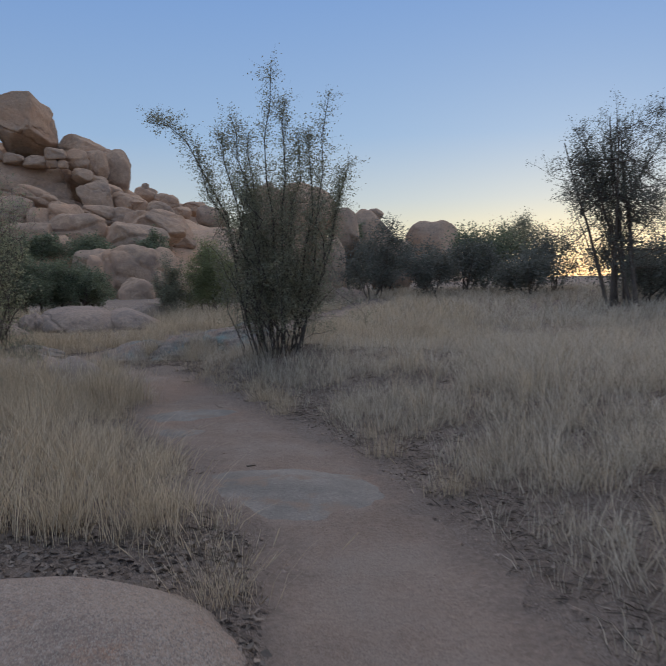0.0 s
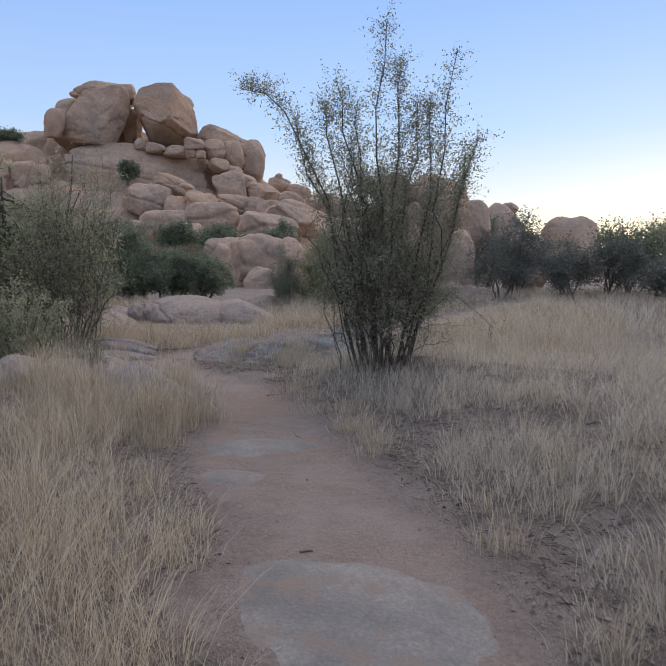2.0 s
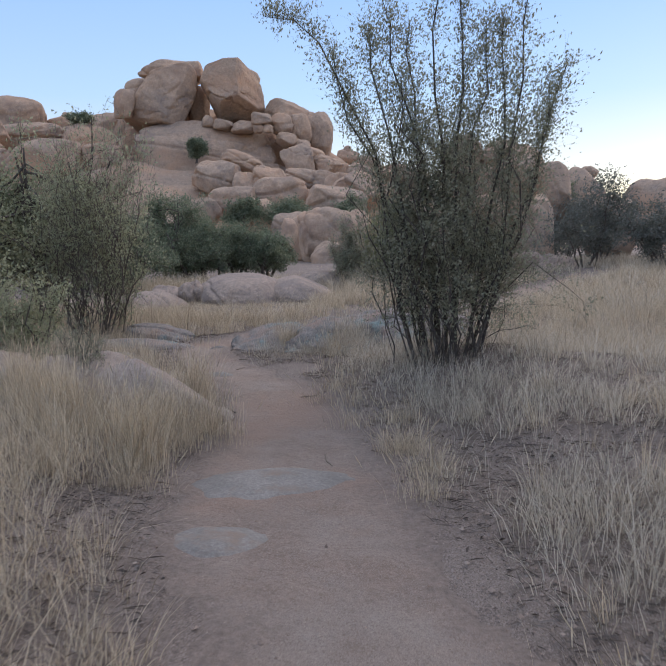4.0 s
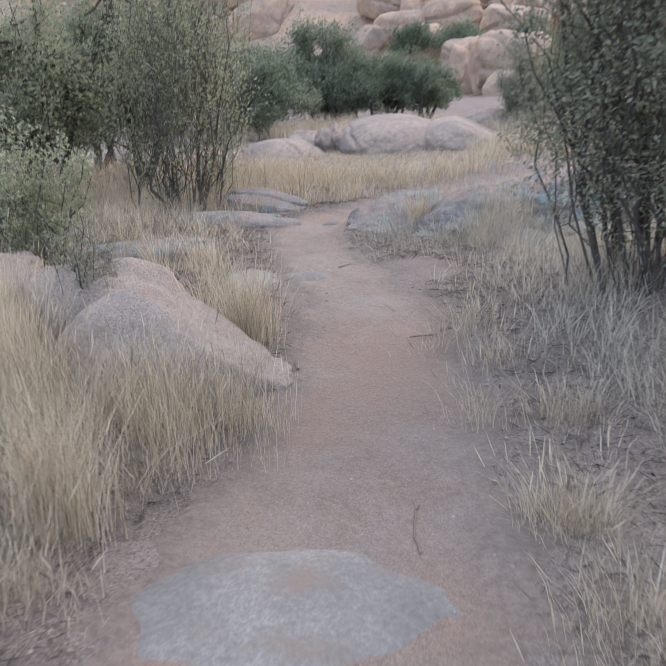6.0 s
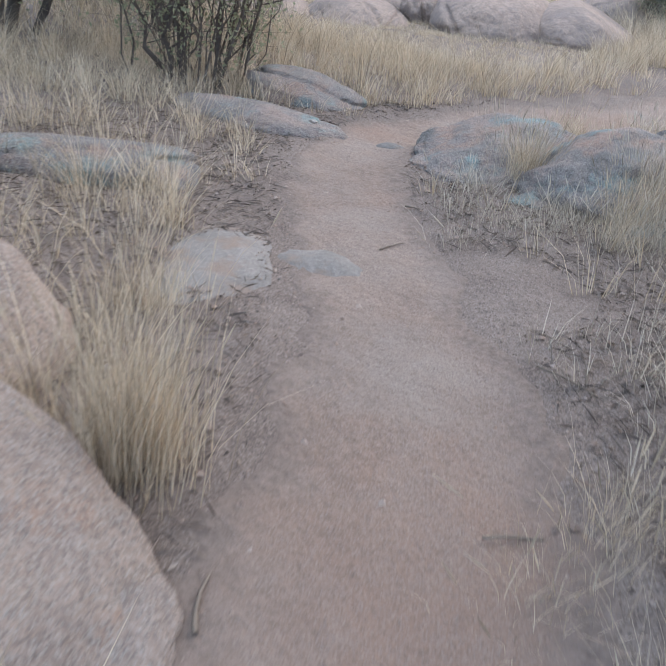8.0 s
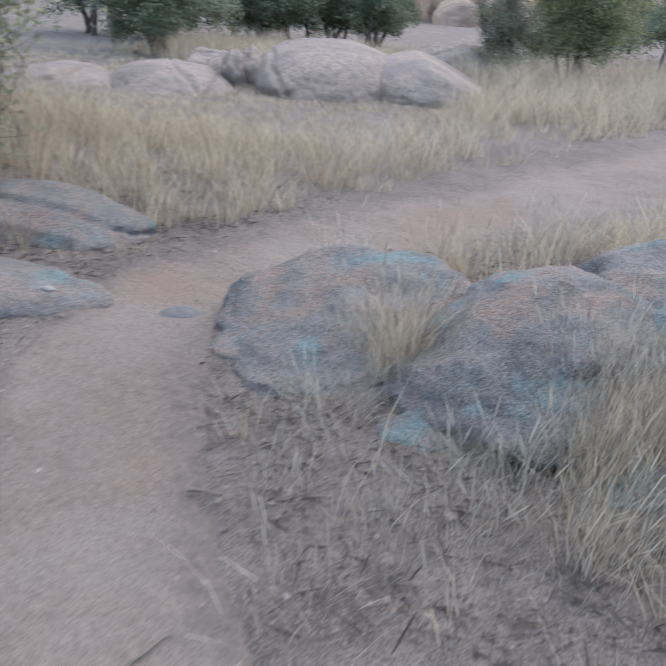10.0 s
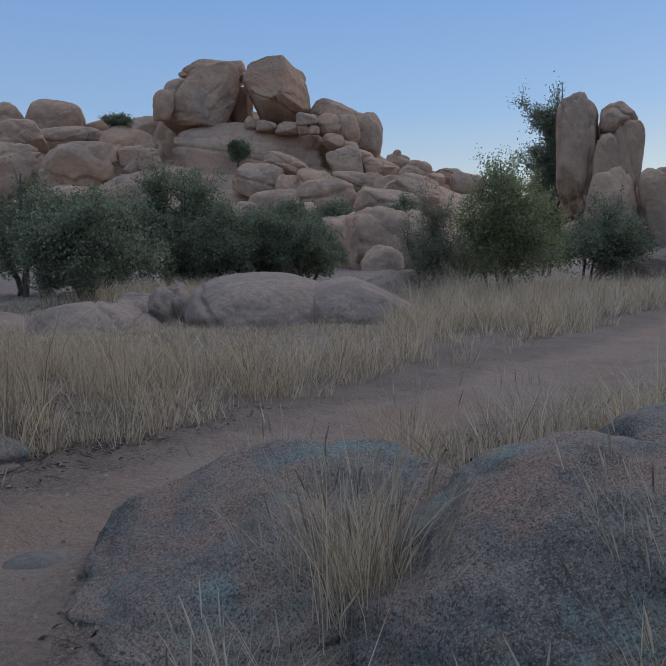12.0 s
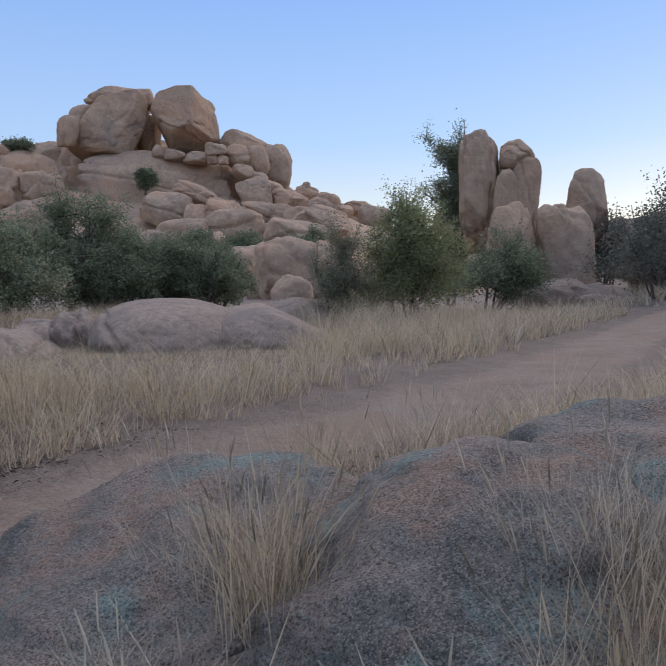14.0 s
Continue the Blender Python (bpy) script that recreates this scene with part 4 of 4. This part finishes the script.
plant("meadow_tree", (11.9, 26.6, gz(11.9, 26.6)), 7.5, 7.2, [(0.12, 0, 0.82, 0.2, 0.2, 0.17), (-0.12, 0, 0.8, 0.19, 0.2, 0.16), (-0.3, 0, 0.6, 0.2, 0.22, 0.14), (0.3, 0, 0.55, 0.22, 0.25, 0.2), (0.0, 0, 0.5, 0.24, 0.25, 0.14), (0.05, 0, 0.18, 0.42, 0.35, 0.18)],
      leaf_mat=DARK_LEAF, leaves=34000, twigs=1500, limbs=100, leaf=(0.07, 0.038), trunk=0.1, stems=7, twig_len=0.085, scatter=0.014, label="open-crowned dark tree against the sunset", category="tree")
plant("thin_scrub", (17.0, 56.5, 0.7), 6.3, 6.0, BUSH, leaf_mat=GREY_LEAF, leaves=9000, twigs=900, leaf=(0.14, 0.07), trunk=0.07, stems=6, label="sparse yellowish scrub against the sunset sky", category="shrub")
HILL = dict(leaf_mat=OAK_LEAF, leaves=7000, twigs=320, limbs=40, gap=-0.1, leaf=(0.28, 0.18), trunk=0.12, label="dark shrub growing between hill boulders", category="shrub", group="hill shrubs")
for x, y, z, h, w in [(-57.4, 141.0, 17.5, 5.5, 4.6), (-30.0, 107.0, 3.8, 5.2, 8.5), (-36.5, 107.5, 4.0, 5.0, 6.5), (-80.2, 139.5, 24.5, 3.5, 6.0), (-22.0, 112.0, 3.0, 7.0, 6.0), (8.0, 140.0, 6.5, 7.0, 7.0)]:
    plant("hill_shrub", (x, y, z), h, w, BUSH, **HILL)

# the thin upright shrubs beside the trail
WISPY = dict(leaf_mat=GREY_LEAF, wood_mat=DARK_BARK, category="shrub", twig_up=1.1, twig_len=0.1, scatter=0.012, spread=0.22)
plant("tall_shrub", (-0.15, 11.0, gz(-0.15, 11.0)), 5.0, 2.9,
      [(0.0, 0, 0.12, 0.32, 0.3, 0.12), (0.02, 0, 0.32, 0.4, 0.34, 0.18), (0.04, 0, 0.52, 0.4, 0.28, 0.13), (0.3, 0, 0.14, 0.18, 0.18, 0.1), (-0.2, 0, 0.14, 0.18, 0.18, 0.11), (0.2, 0, 0.08, 0.2, 0.2, 0.07), (-0.08, 0, 0.07, 0.2, 0.2, 0.06)],
      stems=44, limbs=300, twigs=6500, leaves=56000, leaf=(0.038, 0.018), trunk=0.0095, label="tall wispy grey-green shrub with many thin upright stems",
      leaders=[[(-0.35, 0.0), (-0.58, 0.9), (-0.81, 2.2), (-1.1, 2.85), (-1.39, 3.4), (-1.67, 3.65), (-1.96, 3.6)], [(0.0, 0.0), (-0.1, 2.1), (-0.17, 3.4), (-0.03, 4.5)], [(0.25, 0.0), (0.58, 1.5), (0.75, 2.8), (0.81, 3.95)],
               [(0.35, 0.0), (0.87, 1.7), (1.04, 2.75)], [(-0.17, 0.0), (-0.46, 1.7), (-0.75, 3.0), (-0.84, 3.5)], [(0.1, 0.0), (0.2, 1.8), (0.4, 2.8), (0.38, 3.45)], [(-0.05, 0.0), (-0.35, 2.4), (-0.4, 3.5)], [(-0.2, 0.0), (-0.6, 1.6), (-1.05, 2.6), (-1.2, 3.2)], [(-0.1, 0.0), (-0.2, 1.9), (-0.55, 3.1), (-0.62, 3.75)], [(0.05, 0.0), (0.15, 2.2), (0.12, 3.3), (0.2, 3.9)], [(0.2, 0.0), (0.5, 1.7), (0.58, 2.7), (0.55, 3.5)], [(0.3, 0.0), (0.7, 1.4), (0.95, 2.3), (1.2, 3.0)],
               [(0.1, 0.0), (0.6, 0.25), (0.95, 0.3)], [(0.2, 0.0), (0.75, 1.0), (1.1, 0.9), (1.33, 0.65), (1.42, 0.35)]], **dict(WISPY, wood_mat=DARK_BARK))
plant("wispy_shrub", (-6.6, 14.7, 0.0), 4.0, 3.5, [(0, 0, 0.34, 0.38, 0.34, 0.32), (0.05, 0, 0.6, 0.42, 0.36, 0.25), (0.1, 0, 0.82, 0.3, 0.28, 0.16)],
      stems=44, limbs=220, twigs=2200, leaves=11000, leaf=(0.06, 0.026), trunk=0.017, label="wispy grey-green shrub with thin dark stems", **dict(WISPY, leaf_mat=OLIVE_LEAF, wood_mat=BARK))
plant("dry_bush", (-3.72, 9.6, gz(-3.72, 9.6)), 0.95, 0.75, BUSH, stems=30, limbs=120, twigs=1100, leaves=3500, leaf=(0.03, 0.012), trunk=0.008,
      label="small dry grey bush in tall grass", **WISPY)
plant("dry_bush", (-5.1, 10.5, gz(-5.1, 10.5)), 1.7, 1.5, BUSH, stems=30, limbs=120, twigs=1000, leaves=9000, leaf=(0.045, 0.02), trunk=0.011,
      label="leafy grey-green bush beside granite boulders", **dict(WISPY, leaf_mat=OLIVE_LEAF))

# ---- grass ----


def blades(rng, x, y, z, height, lean, width, segs):
    """Bent tapering blades; lean is an (n, 2) horizontal reach of each tip."""
    n = len(x)
    u = np.linspace(0, 1, segs + 1)
    base = np.stack([x, y, z - 0.02], -1)
    mid = base[:, None] + np.concatenate([lean[:, None] * (u ** 1.8)[None, :, None], (height[:, None] * (u - 0.12 * u * u)[None])[..., None]], -1)
    a = rng.uniform(0, np.pi, n)
    side = np.stack([np.cos(a), np.sin(a), 0 * a], -1)[:, None] * (width[:, None] * (1 - 0.75 * u[None, :-1]))[..., None] / 2
    left, rght = mid[:, :-1] - side, mid[:, :-1] + side
    v = np.concatenate([np.stack([left, rght], 2).reshape(n, -1, 3), mid[:, -1:]], 1)
    k = 2 * segs + 1
    i = np.arange(n)[:, None] * k
    quads = [np.stack([i[:, 0] + 2 * s, i[:, 0] + 2 * s + 1, i[:, 0] + 2 * s + 3, i[:, 0] + 2 * s + 2], -1) for s in range(segs - 1)]
    tri = np.stack([i[:, 0] + k - 3, i[:, 0] + k - 2, i[:, 0] + k - 1], -1)
    return v.reshape(-1, 3), [np.vstack(quads), tri] if quads else [tri]


def clear_of_rocks(x, y, grow=0.0):
    ok = np.hypot(x + 2.25, y - 12.1) > 0.5          # a trampled spot beside the rocks
    ok &= ((x + 1.1) / 1.8) ** 2 + ((y - 1.4) / 1.5) ** 2 > 1      # bare litter round the low rock
    for fx, fy, r, top, a, b, h in FOOT:
        if abs(fy) < 60:
            dx, dy = x - fx, y - fy
            c, s = math.cos(h), math.sin(h)
            ok &= ((dx * c + dy * s) / (a + grow)) ** 2 + ((-dx * s + dy * c) / (b + grow)) ** 2 > 0.85
    return ok


def sward(name, seed, box, density, tuft, height, width, segs, keep, material, label, reach=0.42):
    """Tufts of dry blades strewn over box where keep(x, y, edge, side) gives a chance."""
    rng = np.random.default_rng(seed)
    x0, x1, y0, y1 = box
    n = int((x1 - x0) * (y1 - y0) * density)
    x, y = rng.uniform(x0, x1, n), rng.uniform(y0, y1, n)
    e, side = off_trail(x, y)
    chance = keep(x, y, e, side)
    ok = (rng.uniform(size=n) < chance) & clear_of_rocks(x, y)
    x, y, e = x[ok], y[ok], e[ok]
    tall = height * (1 - 0.78 * smooth(17.5, 20.0, y) * (y < 26.5) * (x < -4.6)) * rng.uniform(0.55, 1.25, len(x)) * (0.45 + 0.55 * smooth(0.0, 0.9, e)) * (1 + 0.3 * fbm(flat3(x, y, 0.45), 2))
    count = rng.integers(tuft // 2, tuft + 1, len(x))
    i = np.repeat(np.arange(len(x)), count)
    m = len(i)
    fan = rng.normal(size=(m, 2)) * reach
    sway = rng.normal(size=(len(x), 2))[i] * 0.2
    bx, by = x[i] + fan[:, 0] * 0.1 + rng.normal(size=m) * 0.02, y[i] + fan[:, 1] * 0.1 + rng.normal(size=m) * 0.02
    h = tall[i] * rng.uniform(0.45, 1.1, m)
    v, f = blades(rng, bx, by, ground_z(bx, by), h, (fan + sway) * h[:, None], width * rng.uniform(0.6, 1.3, m), segs)
    return tagged(part(name, np_mesh(name, v, f), material), label, "grass", kind="stuff")


def patchy(x, y, k, lo, hi):
    return smooth(lo, hi, fbm(flat3(x, y, k), 3))


sward("grass", 1, (-6, 0.4, -1.5, 12.5), 60, 22, 0.54, 0.0045, 3, lambda x, y, e, s: (s < 0) * smooth(-0.05 + 0.25 * smooth(5.5, 6.8, y), 0.3 + 0.4 * smooth(5.5, 6.8, y), e) * (0.4 - 0.3 * smooth(5.0, 6.8, y) + 0.6 * patchy(x, y, 0.9, -0.2, 0.25)) * (1 - 0.5 * smooth(2.5, 5, e)), STRAW, "tall dry straw-coloured grass lining the trail")
sward("grass", 2, (-2.5, 5, -1.5, 15), 95, 18, 0.4, 0.005, 2, lambda x, y, e, s: (s > 0) * smooth(0.0, 0.6, e) * (0.08 + 0.92 * patchy(x, y, 1.3, -0.12, 0.22)) * (1 - 0.3 * smooth(2, 5, e)) * (1 - 0.85 * smooth(11.2, 12.2, y) * (x < -0.8)), GREY_STRAW, "short greyish dry grass beside the trail")
sward("grass", 3, (-8.5, -2.5, 12.5, 25), 46, 20, 0.42, 0.006, 2, lambda x, y, e, s: (s < 0) * smooth(0.05, 0.5, e) * (0.18 + 0.82 * patchy(x, y, 0.8, -0.2, 0.25)), STRAW, "dry straw-coloured grass below the granite slab")
sward("grass", 4, (-4, 4, 12, 24), 44, 20, 0.46, 0.0055, 2, lambda x, y, e, s: (s > 0) * smooth(0.02, 0.4, e) * (0.4 + 0.6 * patchy(x, y, 0.9, -0.2, 0.25)) * (0.1 + 0.9 * np.maximum(smooth(13.8, 14.6, y), smooth(-1.2, -0.4, x))), STRAW, "dry grass around the lichened rocks")
sward("grass", 5, (-14, 6, 22, 34), 15, 18, 0.6, 0.013, 2, lambda x, y, e, s: smooth(0.1, 0.6, e) * (0.5 + 0.5 * patchy(x, y, 0.5, -0.4, 0.2)), STRAW, "tall dry grass at the foot of the shrubs")
sward("grass", 6, (1.5, 18, -1, 24), 30, 16, 0.44, 0.007, 2, lambda x, y, e, s: (x + 0.12 * y > 3.0) * (x < 0.75 * y + 4) * (0.16 + 0.84 * patchy(x, y, 0.8, -0.2, 0.22)), GREY_STRAW, "pale dry grass covering the open meadow")
sward("grass", 7, (-2, 30, 20, 44), 6, 15, 0.5, 0.025, 2, lambda x, y, e, s: smooth(0.1, 0.8, e) * (x < 0.75 * y) * 0.95, GREY_STRAW, "pale dry grass at the far meadow edge")
sward("grass", 8, (-14, -6, 4, 24), 11, 18, 0.6, 0.011, 2, lambda x, y, e, s: 0.9 * smooth(2.5, 4, e), STRAW, "tall dry grass below the scrub oaks")

sward("grass", 9, (-9, 5, 14.5, 32), 3.0, 26, 0.72, 0.008, 2, lambda x, y, e, s: smooth(0.1, 0.6, e) * (1 - 0.7 * (y > 21) * (y < 26) * (x < -5)), STRAW, "scattered taller tufts of dry grass", reach=0.25)

sward("grass", 11, (-11, -3.8, 17.5, 25), 34, 16, 0.7, 0.006, 2, lambda x, y, e, s: (s < 0) * smooth(0.1, 0.6, e) * (0.35 + 0.65 * patchy(x, y, 1.4, -0.2, 0.2)), STRAW, "short dry grass creeping up to the granite slab", reach=0.5)

sward("grass", 10, (0.5, 12, -1, 22), 3.5, 30, 0.5, 0.0045, 2, lambda x, y, e, s: (s > 0) * smooth(0.2, 0.8, e), STRAW, "scattered paler tufts of dry grass in the meadow", reach=0.28)


def tuft(x, y, count, height, reach, spread=0.09, material=None, rise=0.0, label="large tuft of tall dry grass"):
    """One big clump of grass with seed heads, a thing of its own."""
    rng = np.random.default_rng(int(abs(x * 7919 + y * 104729)))
    fan = rng.normal(size=(count, 2)) * reach
    bx, by = rng.normal(size=count) * spread + fan[:, 0] * 0.08, rng.normal(size=count) * spread + fan[:, 1] * 0.08
    h = height * rng.uniform(0.4, 1.12, count)
    v, f = blades(rng, bx, by, 0 * bx, h, fan * h[:, None], (0.0021 if height < 0.45 else 0.003) * rng.uniform(0.6, 1.4, count), 3)
    root = new("grass_tuft")
    root.location = (x, y, gz(x, y) + rise)
    tagged(part("blade", np_mesh("blade", v, f), material or STRAW, root), kind="stuff")
    pick = rng.choice(count, count // 10)
    tip = np.stack([bx, by, 0 * bx], -1) + np.concatenate([fan * h[:, None] * 0.95, h[:, None] * 0.86], -1)
    head = tip[pick]
    up = np.concatenate([fan[pick] * 0.9, np.ones((len(pick), 1))], -1) * 0.07
    hv, hf = tubes(np.stack([head - up * 0.5, head, head + up * 0.7], 1), np.array([[0.0012, 0.0032, 0.0008]]) * rng.uniform(0.6, 1.2, (len(pick), 1)), 4)
    tagged(part("seed_head", np_mesh("seed_head", hv, hf), material or STRAW, root), kind="stuff")
    return tagged(root, label, "grass tuft", "grass tufts")


for x, y, n, h, r in [(-2.06, 7.66, 200, 0.62, 0.24), (-2.64, 9.98, 260, 0.5, 0.2), (-2.2, 8.45, 240, 0.5, 0.25), (-1.98, 8.78, 200, 0.46, 0.25), (-2.4, 8.6, 240, 0.5, 0.25), (-2.75, 8.35, 200, 0.5, 0.25), (-2.95, 8.2, 220, 0.6, 0.25),
                      (-2.93, 13.16, 70, 0.3, 0.4), (-2.56, 13.02, 80, 0.26, 0.4), (-1.95, 13.56, 200, 0.46, 0.25), (-2.66, 12.6, 50, 0.2, 0.5), (-1.6, 13.3, 110, 0.38, 0.35), (-2.3, 13.4, 50, 0.24, 0.5),
                      (-2.84, 14.1, 200, 0.42, 0.34), (-0.92, 9.97, 130, 0.36, 0.4), (-0.27, 8.43, 150, 0.26, 0.5), (-0.82, 9.31, 120, 0.26, 0.5), (-1.25, 10.5, 140, 0.3, 0.45), (-1.33, 10.2, 90, 0.2, 0.6),
                      (-1.98, 7.2, 160, 0.42, 0.4), (-3.35, 8.35, 220, 0.62, 0.22), (-3.0, 8.55, 200, 0.55, 0.25), (-3.6, 8.6, 200, 0.6, 0.22), (-3.2, 7.6, 220, 0.6, 0.25), (-2.6, 7.3, 200, 0.6, 0.25), (-0.12, 2.2, 170, 0.36, 0.45), (-0.68, 3.25, 180, 0.42, 0.4), (-1.15, 3.14, 200, 0.46, 0.4), (0.95, 5.2, 150, 0.36, 0.35), (0.02, 7.41, 140, 0.34, 0.35),
                      (1.35, 3.94, 140, 0.3, 0.4), (-3.45, 15.05, 150, 0.4, 0.3), (-2.95, 15.6, 170, 0.45, 0.3), (-2.4, 16.3, 170, 0.42, 0.35), (-3.35, 10.75, 180, 0.5, 0.25), (-1.1, 13.2, 110, 0.36, 0.4)]:
    tuft(x, y, int((1.8 if y > 12.5 else 1.5) * n), h, r, material=GREY_STRAW if y > 12.5 and h < 0.45 else STRAW)
for x, y, n, h, r in [(-2.04, 7.63, 260, 0.75, 0.2), (-2.2, 7.75, 200, 0.7, 0.2), (-1.82, 7.27, 150, 0.25, 0.5), (-2.02, 8.06, 160, 0.25, 0.55), (-3.02, 8.32, 260, 0.8, 0.2), (-3.3, 8.6, 240, 0.8, 0.2), (-3.7, 8.9, 240, 0.75, 0.22),
                      (-4.1, 9.2, 240, 0.75, 0.22), (-0.25, 8.47, 220, 0.3, 0.45), (-0.43, 9.34, 180, 0.3, 0.4), (0.0, 7.9, 200, 0.28, 0.5), (-1.95, 13.95, 340, 0.64, 0.22), (-1.72, 13.8, 300, 0.6, 0.24), (-1.6, 13.6, 260, 0.6, 0.24), (-1.9, 13.12, 200, 0.3, 0.4),
                      (-2.99, 13.61, 130, 0.22, 0.55), (-2.38, 13.48, 130, 0.2, 0.55), (-2.32, 12.98, 110, 0.16, 0.6), (-1.71, 13.35, 180, 0.32, 0.4), (-2.19, 13.16, 130, 0.2, 0.55), (-2.94, 14.19, 260, 0.42, 0.3), (-1.45, 12.9, 160, 0.3, 0.45)]:
    tuft(x, y, int(1.6 * n), h, r, material=GREY_STRAW if y > 12 else STRAW)
tuft(-2.78, 14.0, 300, 0.5, 0.3, spread=0.07, rise=0.06)
tuft(-2.6, 9.95, 520, 0.72, 0.2)
for x, y, h in [(-5.3, 27.4, 1.0), (-4.7, 27.8, 0.9), (-4.2, 27.2, 1.05), (-3.7, 27.9, 0.95), (-3.2, 27.3, 1.0), (-2.6, 27.8, 0.9), (-5.9, 27.6, 0.8)]:
    tuft(x, y, 170, h, 0.2, spread=0.16, label="tall dry stalks standing before a green shrub")
for x, y, h in [(-1.7, 8.53, 0.2), (-1.88, 8.52, 0.42), (-2.08, 8.47, 0.6), (-1.95, 8.26, 0.5), (-1.78, 8.8, 0.35), (-2.05, 8.85, 0.55), (-2.3, 8.7, 0.6), (-2.55, 8.55, 0.65)]:
    tuft(x, y, int(240 * h), h, 0.28)

# ---- litter, gravel and sticks ----


def strewn(name, seed, box, n, size, keep, material, label, category, solid, slim=0.35, open_ground=True):
    rng = np.random.default_rng(seed)
    x0, x1, y0, y1 = box
    x, y = rng.uniform(x0, x1, n), rng.uniform(y0, y1, n)
    e, side = off_trail(x, y)
    ok = rng.uniform(size=n) < keep(x, y, e, side)
    if open_ground:
        ok &= clear_of_rocks(x, y, -0.05)
    x, y = x[ok], y[ok]
    at = np.stack([x, y, ground_z(x, y) + (0.014 if solid else 0.008)], -1)
    s = size * rng.uniform(0.4, 1.5, len(x)) ** 1.5
    if solid:
        octa = np.array([[1, 0, 0], [0, 1, 0], [-1, 0, 0], [0, -1, 0], [0, 0, 0.8], [0, 0, -0.6]], float)
        v = at[:, None] + octa[None] * s[:, None, None] * rng.uniform(0.5, 1.0, (len(x), 6, 1))
        f = np.array([[0, 1, 4], [1, 2, 4], [2, 3, 4], [3, 0, 4], [1, 0, 5], [2, 1, 5], [3, 2, 5], [0, 3, 5]])
        f = (np.arange(len(x))[:, None, None] * 6 + f[None]).reshape(-1, 3)
        v = v.reshape(-1, 3)
    else:
        a = rng.uniform(0, 2 * np.pi, len(x))
        d = np.stack([np.cos(a), np.sin(a), rng.normal(size=len(x)) * 0.3], -1) * s[:, None]
        w = np.stack([-np.sin(a), np.cos(a), rng.normal(size=len(x)) * 0.5], -1) * s[:, None] * slim
        v = np.stack([at - d, at - w, at + d, at + w + np.array([0, 0, 0.006])], 1).reshape(-1, 3)
        f = np.arange(4 * len(x)).reshape(-1, 4)
    return tagged(part(name, np_mesh(name, v, f), material), label, category, kind="stuff")


strewn("dead_stems", 23, (-6.5, 4, -1.5, 16), 70000, 0.05, lambda x, y, e, s: smooth(-0.06, 0.2, e) * (1 - 0.6 * smooth(1.0, 3.0, e)), LITTER, "broken dead grass stems and fine twigs on the soil", "dead stems", False, 0.035)
strewn("leaf_litter", 21, (-7, 5, -1.5, 17), 130000, 0.012, lambda x, y, e, s: smooth(-0.12, 0.25, e) * (1 - 0.7 * smooth(1.0, 3.0, e)), LITTER, "dark dead leaves and broken stems under the grass", "leaf litter", False)
strewn("leaf_litter", 25, (-3.2, 0.5, -0.4, 3.3), 16000, 0.02, lambda x, y, e, s: smooth(-0.1, 0.1, e), LITTER, "dark dead leaves banked round a low rock", "leaf litter", False, 0.4, False)
strewn("gravel", 22, (-6, 3, -1.5, 20), 30000, 0.006, lambda x, y, e, s: 0.25 + 0.75 * smooth(-0.5, 0.0, e) * (1 - smooth(0.4, 0.9, e)), PEBBLE, "fine reddish gravel scattered over the trail", "gravel", True)

strewn("loose_stones", 24, (-5, 2.5, -1.0, 17), 5200, 0.013, lambda x, y, e, s: 0.1 + 0.9 * smooth(-0.35, -0.05, e) * (1 - smooth(0.3, 0.8, e)), PEBBLE, "small loose reddish stones along the trail edges", "loose stones", True)


def stick(x, y, length, heading, radius, bend=0.06):
    rng = np.random.default_rng(int(abs(x) * 1000))
    u = np.linspace(-0.5, 0.5, 7)
    p = np.stack([u * length, bend * length * (1 - 4 * u * u), 0 * u], -1)[None] + rng.normal(size=(1, 7, 3)) * 0.012 * length * np.array([1, 1, 0.2])
    v, f = tubes(p, radius * np.linspace(1, 0.5, 7)[None], 6)
    ob = part("stick", np_mesh("stick", v, f, True), TWIG)
    ob.matrix_world = pose(x, y, gz(x, y) + radius + 0.012, 0, 0, heading)
    return tagged(ob, "thin dry stick lying on the trail", "stick", "fallen sticks")


stick(-0.8, 8.25, 0.36, 110, 0.006)
stick(-2.08, 9.66, 0.2, 120, 0.008)
stick(-1.45, 10.4, 0.3, 30, 0.006)
stick(-0.72, 7.6, 0.07, 20, 0.008)
stick(-1.65, 11.3, 0.28, -15, 0.006)
stick(-3.15, 12.95, 0.12, 10, 0.008)
stick(-2.95, 12.3, 0.2, 75, 0.006)
stick(-0.17, 5.04, 0.08, 30, 0.009)
